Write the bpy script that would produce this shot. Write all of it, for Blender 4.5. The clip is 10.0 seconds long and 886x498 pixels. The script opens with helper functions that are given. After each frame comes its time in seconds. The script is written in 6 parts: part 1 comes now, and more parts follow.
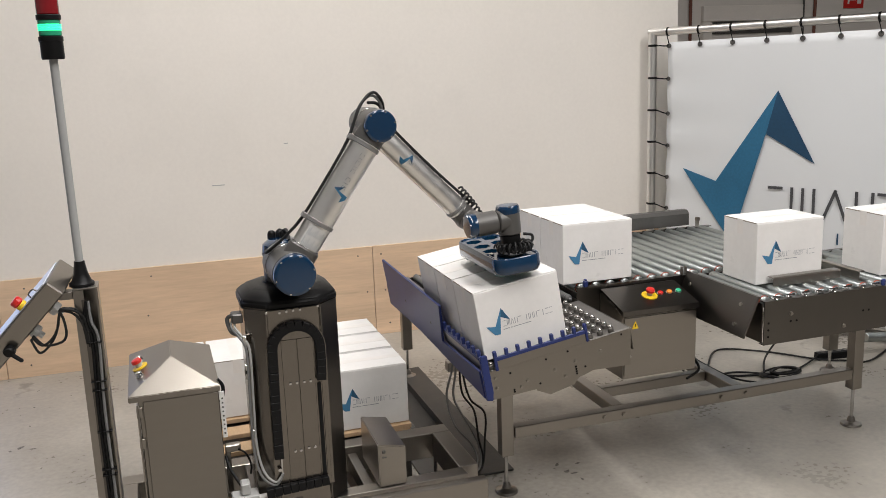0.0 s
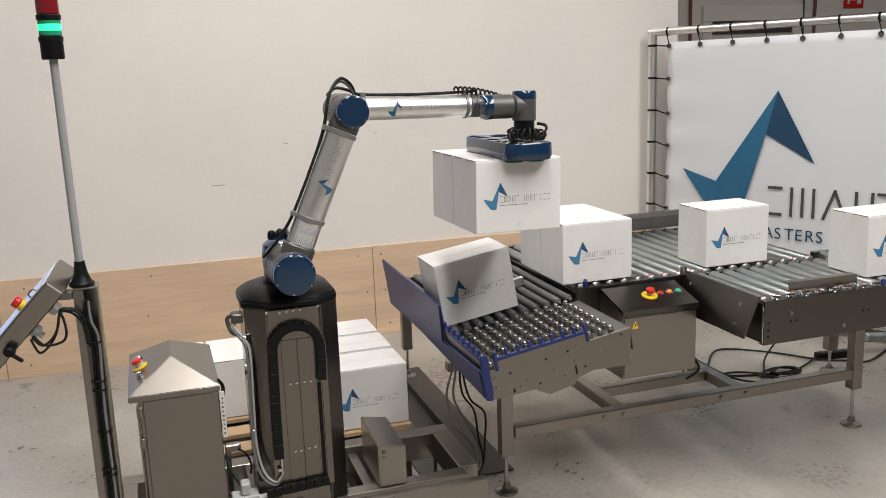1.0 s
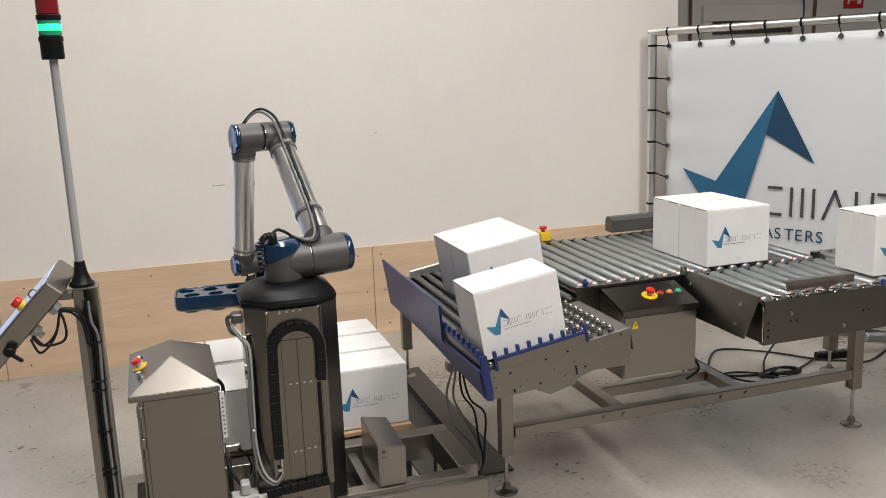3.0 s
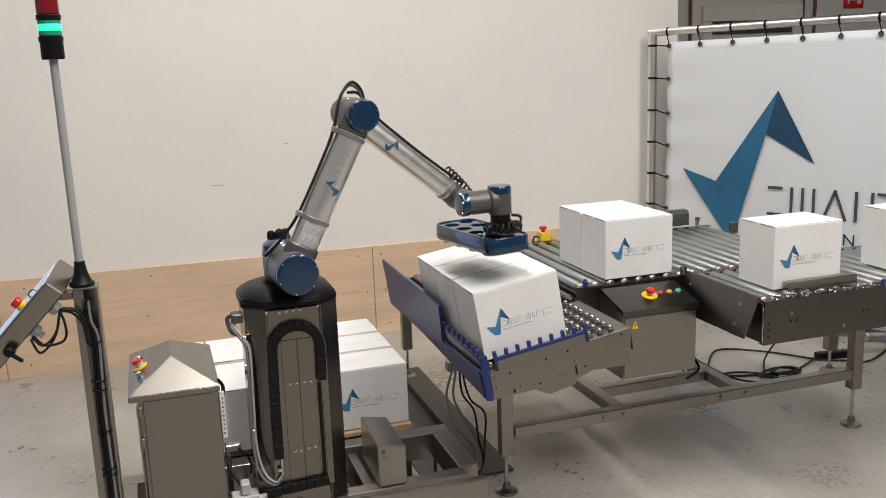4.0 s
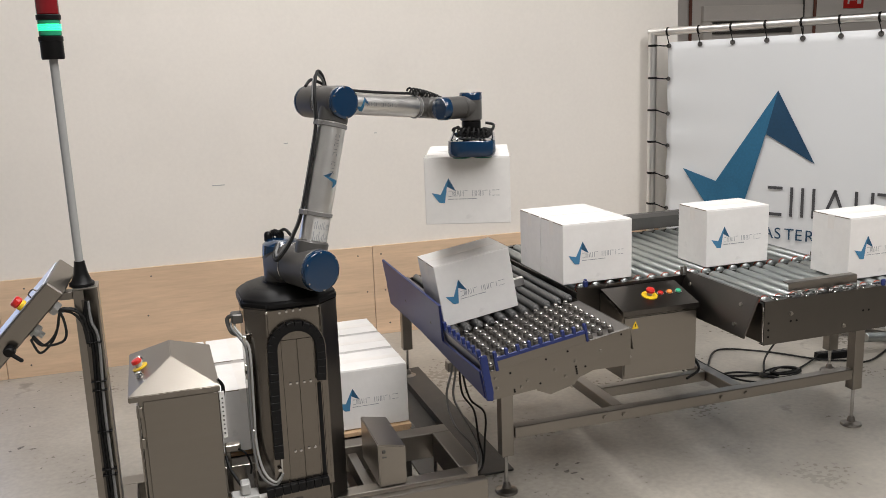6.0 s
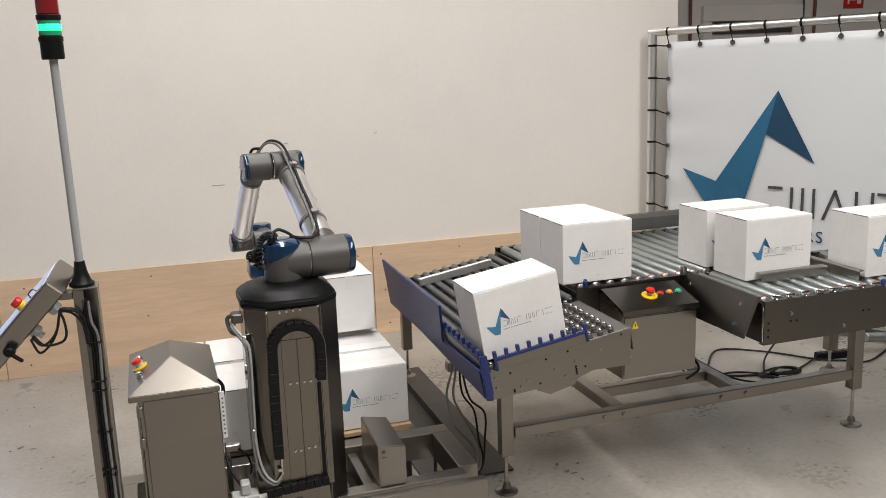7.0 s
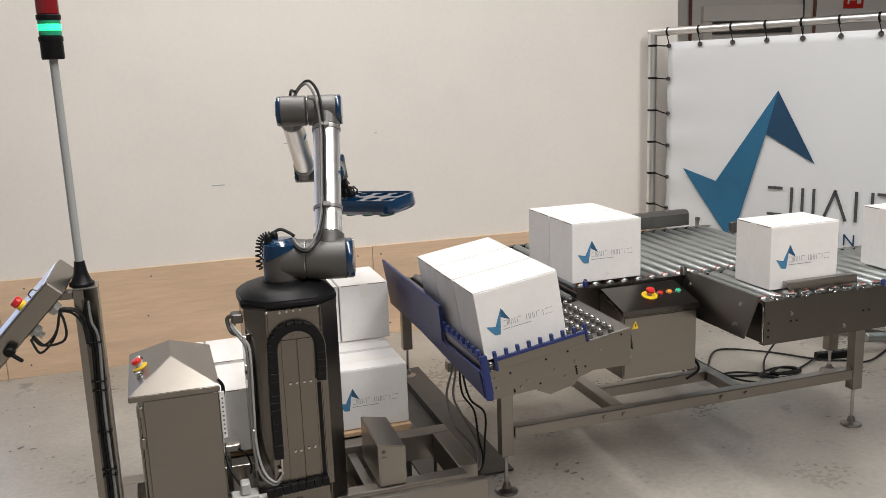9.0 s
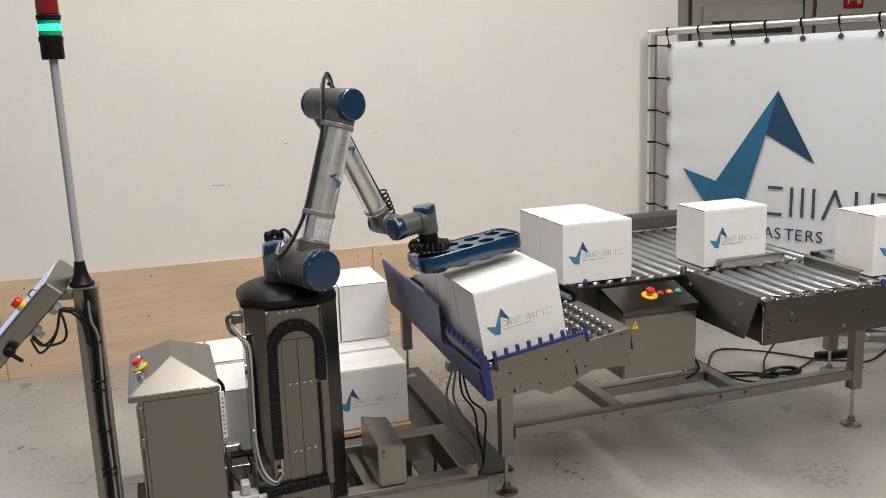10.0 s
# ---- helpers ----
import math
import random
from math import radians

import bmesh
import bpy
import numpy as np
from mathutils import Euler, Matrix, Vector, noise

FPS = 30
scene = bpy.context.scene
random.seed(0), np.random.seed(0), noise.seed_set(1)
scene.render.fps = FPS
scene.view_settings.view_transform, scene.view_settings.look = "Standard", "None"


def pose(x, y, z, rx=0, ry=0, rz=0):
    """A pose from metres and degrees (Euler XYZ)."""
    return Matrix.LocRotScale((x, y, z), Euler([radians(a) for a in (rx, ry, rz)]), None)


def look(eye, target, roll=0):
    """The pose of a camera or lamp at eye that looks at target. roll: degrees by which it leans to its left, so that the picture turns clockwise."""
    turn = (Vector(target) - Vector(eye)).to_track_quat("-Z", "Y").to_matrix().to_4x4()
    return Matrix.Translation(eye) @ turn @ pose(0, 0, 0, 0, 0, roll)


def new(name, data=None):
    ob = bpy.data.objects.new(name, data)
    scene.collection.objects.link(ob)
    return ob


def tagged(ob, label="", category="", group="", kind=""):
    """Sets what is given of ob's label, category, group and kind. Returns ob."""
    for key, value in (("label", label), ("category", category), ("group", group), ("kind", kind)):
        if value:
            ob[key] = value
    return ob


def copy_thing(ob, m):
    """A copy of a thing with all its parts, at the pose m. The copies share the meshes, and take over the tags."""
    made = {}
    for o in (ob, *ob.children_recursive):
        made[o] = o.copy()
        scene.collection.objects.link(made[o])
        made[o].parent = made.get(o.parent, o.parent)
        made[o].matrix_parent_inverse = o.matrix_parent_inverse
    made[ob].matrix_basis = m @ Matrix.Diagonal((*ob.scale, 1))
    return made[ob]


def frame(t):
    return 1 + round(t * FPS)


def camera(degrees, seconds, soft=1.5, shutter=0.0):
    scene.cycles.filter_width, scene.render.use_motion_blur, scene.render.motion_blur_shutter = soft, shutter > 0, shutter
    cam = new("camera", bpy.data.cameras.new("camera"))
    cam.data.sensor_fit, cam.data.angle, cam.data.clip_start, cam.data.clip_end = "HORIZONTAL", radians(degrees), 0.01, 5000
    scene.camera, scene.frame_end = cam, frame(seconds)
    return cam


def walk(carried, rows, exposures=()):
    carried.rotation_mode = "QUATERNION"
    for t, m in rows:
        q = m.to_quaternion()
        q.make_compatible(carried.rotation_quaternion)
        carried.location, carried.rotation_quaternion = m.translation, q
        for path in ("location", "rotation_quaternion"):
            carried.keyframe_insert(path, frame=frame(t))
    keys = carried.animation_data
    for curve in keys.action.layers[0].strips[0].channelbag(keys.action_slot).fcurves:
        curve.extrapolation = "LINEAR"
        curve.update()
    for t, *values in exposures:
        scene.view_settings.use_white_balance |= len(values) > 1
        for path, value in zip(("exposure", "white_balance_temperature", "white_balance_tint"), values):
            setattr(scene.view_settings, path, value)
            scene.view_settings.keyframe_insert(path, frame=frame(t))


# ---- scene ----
# camera: stands still on a tripod
cam = camera(52.70, 10.0, soft=0.6, shutter=0.12)
EYE = Matrix(((0.94831, 0.09881, -0.30157, -0.4461),
              (-0.31536, 0.18736, -0.93029, -3.3614),
              (-0.03542, 0.97731, 0.20884, 1.9664),
              (0, 0, 0, 1)))
walk(cam, [(0.0, EYE), (10.0, EYE)])

# ---- light: an overcast day through a roof light and a doorway, with an added fill strip ----
world = bpy.data.worlds.new("world")
scene.world = world
world.use_nodes = True
_bg = world.node_tree.nodes["Background"]
_sky = world.node_tree.nodes.new("ShaderNodeTexSky")
_sky.sky_type, _sky.sun_disc, _sky.sun_elevation, _sky.sun_rotation = "NISHITA", False, radians(40), radians(200)
world.node_tree.links.new(_sky.outputs[0], _bg.inputs[0])
_bg.inputs[1].default_value = 0.10
scene.view_settings.exposure = 0.0


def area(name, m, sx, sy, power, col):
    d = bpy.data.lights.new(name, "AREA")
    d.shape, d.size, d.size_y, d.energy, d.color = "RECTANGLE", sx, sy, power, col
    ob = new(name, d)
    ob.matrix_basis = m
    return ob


# a rooflight strip running towards the cream wall, a wider strip added as front fill for cartons and wall,
# and cool daylight through a doorway in that wall
for x, y, wide, long, power in ((0.20, -1.8, 0.6, 9.2, 415.0), (3.4, -4.0, 1.4, 5.4, 345.0)):
    area("roof_strip_lamp", look((x, y, 5.95), (x, y + 0.01, 0)), wide, long, power, (1.0, 0.972, 0.95))
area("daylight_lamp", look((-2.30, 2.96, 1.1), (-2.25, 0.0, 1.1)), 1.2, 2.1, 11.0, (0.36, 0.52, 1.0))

# ---- materials ----
def mat(name, col, rough=0.5, metal=0.0, bump=0.0, bscale=60.0, var=0.08, vscale=3.0, rvar=0.0, stretch=None, coat=0.0, spec=0.5, emit=None, estr=0.0, spots=0.0, sscale=6.0, slevel=0.68):
    m = bpy.data.materials.new(name)
    m.use_nodes = True
    nt = m.node_tree
    b = nt.nodes["Principled BSDF"]
    b.inputs["Roughness"].default_value, b.inputs["Metallic"].default_value = rough, metal
    b.inputs["Coat Weight"].default_value, b.inputs["Specular IOR Level"].default_value = coat, spec
    tc = nt.nodes.new("ShaderNodeTexCoord")
    mp = nt.nodes.new("ShaderNodeMapping")
    nt.links.new(tc.outputs["Object"], mp.inputs[0])
    if stretch:
        mp.inputs["Scale"].default_value = stretch
    n1 = nt.nodes.new("ShaderNodeTexNoise")
    n1.inputs["Scale"].default_value, n1.inputs["Detail"].default_value = vscale, 6
    n2 = nt.nodes.new("ShaderNodeTexNoise")
    n2.inputs["Scale"].default_value, n2.inputs["Detail"].default_value = bscale, 4
    for n in (n1, n2):
        nt.links.new(mp.outputs[0], n.inputs["Vector"])
    mx = nt.nodes.new("ShaderNodeMix")
    mx.data_type = "RGBA"
    lo = [max(0, c * (1 - var)) for c in col]
    hi = [min(1, c * (1 + var)) for c in col]
    mx.inputs["A"].default_value, mx.inputs["B"].default_value = (*lo, 1), (*hi, 1)
    ad = nt.nodes.new("ShaderNodeMath")
    ad.operation = "MULTIPLY_ADD"
    ad.inputs[1].default_value, ad.inputs[2].default_value = 0.35, 0.0
    nt.links.new(n2.outputs[0], ad.inputs[0])
    ad2 = nt.nodes.new("ShaderNodeMath")
    ad2.operation = "MULTIPLY_ADD"
    ad2.inputs[1].default_value = 0.65
    nt.links.new(n1.outputs[0], ad2.inputs[0])
    nt.links.new(ad.outputs[0], ad2.inputs[2])
    cr = nt.nodes.new("ShaderNodeMapRange")
    cr.inputs[1].default_value, cr.inputs[2].default_value = 0.3, 0.7
    nt.links.new(ad2.outputs[0], cr.inputs[0])
    nt.links.new(cr.outputs[0], mx.inputs["Factor"])
    out = mx.outputs["Result"]
    if spots:
        n3 = nt.nodes.new("ShaderNodeTexNoise")
        n3.inputs["Scale"].default_value, n3.inputs["Detail"].default_value, n3.inputs["Roughness"].default_value = sscale, 5, 0.6
        nt.links.new(mp.outputs[0], n3.inputs["Vector"])
        r3 = nt.nodes.new("ShaderNodeMapRange")
        r3.inputs[1].default_value, r3.inputs[2].default_value = slevel, slevel + 0.06
        r3.inputs[3].default_value, r3.inputs[4].default_value = 0.0, spots
        nt.links.new(n3.outputs[0], r3.inputs[0])
        m3 = nt.nodes.new("ShaderNodeMix")
        m3.data_type = "RGBA"
        m3.inputs["B"].default_value = (*[c * 0.35 for c in col], 1)
        nt.links.new(r3.outputs[0], m3.inputs["Factor"])
        nt.links.new(out, m3.inputs["A"])
        out = m3.outputs["Result"]
    nt.links.new(out, b.inputs["Base Color"])
    if rvar:
        rr = nt.nodes.new("ShaderNodeMapRange")
        rr.inputs[1].default_value, rr.inputs[2].default_value = 0.3, 0.7
        rr.inputs[3].default_value, rr.inputs[4].default_value = max(0.02, rough - rvar), min(1, rough + rvar)
        nt.links.new(ad2.outputs[0], rr.inputs[0])
        nt.links.new(rr.outputs[0], b.inputs["Roughness"])
    if bump:
        bp = nt.nodes.new("ShaderNodeBump")
        bp.inputs["Strength"].default_value, bp.inputs["Distance"].default_value = bump, 0.002
        nt.links.new(n2.outputs[0], bp.inputs["Height"])
        nt.links.new(bp.outputs[0], b.inputs["Normal"])
    if emit:
        b.inputs["Emission Color"].default_value, b.inputs["Emission Strength"].default_value = (*emit, 1), estr
    return m


M_WALL = mat("painted_board", (0.80, 0.755, 0.70), 0.75, bump=0.15, bscale=40, var=0.04, vscale=1.3, spots=0.03, sscale=1.1, slevel=0.60)
M_PLY = mat("plywood", (0.685, 0.495, 0.335), 0.52, bump=0.10, bscale=26, var=0.17, vscale=3.0, stretch=(0.30, 1, 3.2), spots=0.25, sscale=2.4, slevel=0.63)
M_CONC = mat("concrete", (0.345, 0.318, 0.278), 0.36, bump=0.05, bscale=34, var=0.34, vscale=2.0, rvar=0.16, spots=0.55, sscale=3.2, slevel=0.63)
M_STEEL = mat("brushed_steel", (0.31, 0.287, 0.26), 0.30, 1.0, var=0.03, vscale=2, stretch=(1, 1, 8))
# steel darkened in its colour for faces that reflect dark surroundings
M_STEELD = mat("satin_steel_darkened", (0.135, 0.125, 0.115), 0.30, 1.0, var=0.03, vscale=1.5, stretch=(8, 1, 1))
M_SATIN = mat("satin_sheet", (0.28, 0.258, 0.232), 0.32, 1.0, var=0.04, vscale=2.5, rvar=0.05, stretch=(1, 1, 10))
M_SHELL = mat("polished_sheet", (0.22, 0.20, 0.178), 0.22, 1.0, var=0.04, vscale=2.5, rvar=0.05, stretch=(1, 1, 10))
M_ZINC = mat("zinc", (0.38, 0.41, 0.41), 0.40, 1.0, bscale=70, var=0.04, vscale=5, rvar=0.05)
M_CHROME = mat("chrome", (0.62, 0.61, 0.60), 0.18, 1.0, var=0.03)
M_ALU = mat("alu_tube", (0.82, 0.805, 0.785), 0.36, 1.0, bump=0.02, bscale=120, var=0.04, vscale=4, rvar=0.05, stretch=(6, 6, 1))
M_CAST = mat("grey_cast", (0.095, 0.091, 0.087), 0.40, 0.3, bump=0.1, bscale=220, var=0.06, vscale=5)
M_CAP = mat("blue_cap", (0.004, 0.027, 0.070), 0.16, 0.0, var=0.05, coat=0.5)
M_BLUE = mat("blue_plastic", (0.013, 0.026, 0.130), 0.42, bump=0.03, bscale=90, var=0.08, vscale=5)
M_BLACK = mat("black_plastic", (0.006, 0.006, 0.0065), 0.42, bump=0.04, bscale=120, var=0.15, spec=0.2)
M_RUBBER = mat("black_rubber", (0.010, 0.010, 0.010), 0.55, bump=0.05, var=0.15, spec=0.3)
M_DARK = mat("dark_steel", (0.12, 0.115, 0.11), 0.45, 0.7, bump=0.05, var=0.1)
M_CARD = mat("white_card", (0.775, 0.757, 0.738), 0.60, bump=0.10, bscale=38, var=0.05, vscale=6, spots=0.14, sscale=9.0, slevel=0.66)
M_CLAMP = mat("clamp_grey", (0.23, 0.225, 0.22), 0.4, 0.5, var=0.06)
M_LABEL = mat("label_foil", (0.62, 0.61, 0.59), 0.35, 0.3, var=0.08, vscale=20)
M_BALL = mat("ball_steel", (0.46, 0.45, 0.43), 0.26, 1.0, var=0.05)
# black of the floor channel, also used on sheets that stand for shade
M_CHANNEL_SHADE = mat("channel_and_shade_black", (0.055, 0.052, 0.048), 0.5, 0.2, bump=0.05, var=0.25, vscale=6)
M_CARDIN = mat("card_edge", (0.26, 0.22, 0.18), 0.8, var=0.1)
M_TAPE = mat("clear_tape", (0.755, 0.725, 0.695), 0.38, var=0.04, vscale=14)
M_INK = mat("grey_ink", (0.30, 0.31, 0.33), 0.6, var=0.05)
M_LOGO = mat("blue_ink", (0.055, 0.20, 0.36), 0.55, var=0.08)
M_LOGOD = mat("dark_blue_ink", (0.018, 0.085, 0.17), 0.55, var=0.08)
M_LOGO2 = mat("banner_blue", (0.020, 0.125, 0.235), 0.5, var=0.25, vscale=1.6)
M_LOGOD2 = mat("banner_dark_blue", (0.010, 0.050, 0.105), 0.5, var=0.25, vscale=1.6)
M_INKD = mat("dark_grey_ink", (0.06, 0.06, 0.065), 0.5, var=0.1)
M_DKCABLE = mat("grey_cable", (0.17, 0.17, 0.17), 0.5, var=0.05)
M_BANNER = mat("banner_cloth", (0.655, 0.668, 0.68), 0.5, bump=0.04, bscale=160, var=0.02, vscale=2)
M_GREYP = mat("grey_plastic", (0.42, 0.42, 0.41), 0.4, var=0.05)
M_POLE = mat("grey_pole", (0.34, 0.345, 0.34), 0.4, var=0.05)
M_SMUDGE = mat("floor_smudge", (0.125, 0.115, 0.10), 0.5, bump=0.1, bscale=60, var=0.35, vscale=30)
M_WHITEP = mat("white_plastic", (0.72, 0.71, 0.69), 0.4, var=0.05)
M_RED = mat("red_plastic", (0.55, 0.02, 0.015), 0.3, var=0.05)
M_YEL = mat("yellow_plastic", (0.75, 0.50, 0.02), 0.35, var=0.05)
M_ORANGE = mat("orange_plastic", (0.75, 0.22, 0.02), 0.35, var=0.05)
M_FOAM = mat("foam", (0.02, 0.13, 0.085), 0.8, bump=0.2, bscale=150, var=0.2)
M_GREEN = mat("green_plastic", (0.02, 0.40, 0.20), 0.35, var=0.05)
M_PINE = mat("pine", (0.50, 0.34, 0.20), 0.65, bump=0.15, bscale=30, var=0.18, vscale=3, stretch=(6, 1, 6))
M_REDLENS = mat("red_lens", (0.20, 0.008, 0.012), 0.2, var=0.05, coat=0.4)
M_GREENLENS = mat("green_lens", (0.02, 0.30, 0.16), 0.25, var=0.05, coat=0.4)
M_GREENLIT = mat("green_lit", (0.05, 0.6, 0.35), 0.4, emit=(0.02, 1.0, 0.35), estr=1.6)
M_GREYWALL = mat("grey_wall", (0.70, 0.66, 0.62), 0.7, bump=0.1, var=0.05, vscale=1.2)
M_HALL = mat("unseen_hall_grey", (0.20, 0.195, 0.19), 0.6, bump=0.1, var=0.1, vscale=0.6)
M_ROOF = mat("unseen_roof_grey", (0.22, 0.215, 0.21), 0.6, var=0.05)


# ---- mesh tools ----
def T(x=0, y=0, z=0):
    return Matrix.Translation((x, y, z))


def part(name, bm, material, parent, label="", m=None, smooth=False):
    me = bpy.data.meshes.new(name)
    bmesh.ops.recalc_face_normals(bm, faces=bm.faces)
    if smooth:
        for f in bm.faces:
            f.smooth = True
        for e in bm.edges:
            if len(e.link_faces) == 2 and e.calc_face_angle(0) > 0.6:
                e.smooth = False
    bm.to_mesh(me)
    bm.free()
    for k in (material if isinstance(material, (list, tuple)) else [material]):
        me.materials.append(k)
    ob = new(name, me)
    if parent is not None:
        ob.parent = parent
    if m is not None:
        ob.matrix_basis = m
    if label:
        ob["label"] = label
    return ob


def thing(name, label, category, m=None, group="", kind=""):
    e = new(name)
    e.empty_display_size = 0.1
    if m is not None:
        e.matrix_basis = m
    return tagged(e, label, category, group, kind)


def box(bm, lo, hi, bev=0.0, m=None, mi=0, seg=1):
    c = [(a + b) / 2 for a, b in zip(lo, hi)]
    s = [abs(b - a) for a, b in zip(lo, hi)]
    r = bmesh.ops.create_cube(bm, size=1.0, matrix=Matrix.LocRotScale(c, None, s))
    vs = r["verts"]
    if bev > 0:
        es = list({e for v in vs for e in v.link_edges})
        g = bmesh.ops.bevel(bm, geom=es, offset=bev, segments=seg, affect="EDGES", profile=0.5)
        vs = list({v for f in g["faces"] for v in f.verts} | {v for v in vs if v.is_valid})
        seen, todo = set(vs), list(vs)
        while todo:
            v = todo.pop()
            for e in v.link_edges:
                o = e.other_vert(v)
                if o not in seen:
                    seen.add(o)
                    todo.append(o)
        vs = list(seen)
    if m is not None:
        bmesh.ops.transform(bm, matrix=m, verts=vs)
    if mi:
        for f in {f for v in vs for f in v.link_faces}:
            f.material_index = mi
    return bm


def lathe(bm, prof, n=24, m=None, mi=0, cap=True):
    """A turned body round z; prof: (radius, height) from bottom to top."""
    rings = []
    for r, z in prof:
        rings.append([bm.verts.new((r * math.cos(2 * math.pi * i / n), r * math.sin(2 * math.pi * i / n), z)) for i in range(n)])
    fs = []
    for a, b in zip(rings, rings[1:]):
        for i in range(n):
            j = (i + 1) % n
            fs.append(bm.faces.new((a[i], a[j], b[j], b[i])))
    if cap:
        fs.append(bm.faces.new(list(reversed(rings[0]))))
        fs.append(bm.faces.new(rings[-1]))
    for f in fs:
        f.material_index = mi
    if m is not None:
        bmesh.ops.transform(bm, matrix=m, verts=[v for r in rings for v in r])
    return bm


def along(a, b):
    """The pose whose z axis runs from a to b, standing at a."""
    a, b = Vector(a), Vector(b)
    return Matrix.Translation(a) @ (b - a).to_track_quat("Z", "Y").to_matrix().to_4x4()


def rod(bm, a, b, r, n=12, mi=0, bev=0.0):
    h = (Vector(b) - Vector(a)).length
    prof = [(r, 0), (r, h)] if not bev else [(r - bev, 0), (r, bev), (r, h - bev), (r - bev, h)]
    return lathe(bm, prof, n, along(a, b), mi)


def smooth_path(pts, k=6):
    pts = [Vector(p) for p in pts]
    out = []
    for i in range(len(pts) - 1):
        p0, p1, p2, p3 = pts[max(i - 1, 0)], pts[i], pts[i + 1], pts[min(i + 2, len(pts) - 1)]
        for j in range(k):
            t = j / k
            out.append(0.5 * ((2 * p1) + (p2 - p0) * t + (2 * p0 - 5 * p1 + 4 * p2 - p3) * t * t + (3 * p1 - p0 - 3 * p2 + p3) * t ** 3))
    return out + [pts[-1]]


def tube(bm, pts, r, n=8, k=6, mi=0):
    ps = smooth_path(pts, k) if k else [Vector(p) for p in pts]
    up = Vector((0.13, 0.31, 0.94))
    rings = []
    for i, p in enumerate(ps):
        d = (ps[min(i + 1, len(ps) - 1)] - ps[max(i - 1, 0)]).normalized()
        s = d.cross(up)
        s = s.normalized() if s.length > 1e-4 else Vector((1, 0, 0))
        up = s.cross(d).normalized()
        rings.append([bm.verts.new(p + r * (math.cos(2 * math.pi * q / n) * s + math.sin(2 * math.pi * q / n) * up)) for q in range(n)])
    for a, b in zip(rings, rings[1:]):
        for q in range(n):
            w = (q + 1) % n
            bm.faces.new((a[q], a[w], b[w], b[q])).material_index = mi
    bm.faces.new(list(reversed(rings[0]))).material_index = mi
    bm.faces.new(rings[-1]).material_index = mi
    return bm


def slab(bm, outline, axis, lo, hi, m=None, mi=0):
    """A flat outline pushed out along an axis. outline: pairs in the other two axes, in order."""
    def at(p, w):
        q = list(p)
        q.insert("xyz".index(axis), w)
        return q
    A = [bm.verts.new(at(p, lo)) for p in outline]
    B = [bm.verts.new(at(p, hi)) for p in outline]
    n = len(outline)
    fs = [bm.faces.new(list(reversed(A))), bm.faces.new(B)]
    for i in range(n):
        j = (i + 1) % n
        fs.append(bm.faces.new((A[i], A[j], B[j], B[i])))
    for f in fs:
        f.material_index = mi
    if m is not None:
        bmesh.ops.transform(bm, matrix=m, verts=A + B)
    return bm


def B():
    return bmesh.new()

# ---- setting ----
WALL_YAW = -1.6
WALL = T(-0.727, 2.847, 0) @ pose(0, 0, 0, 0, 0, WALL_YAW)      # x along the wall, y into it


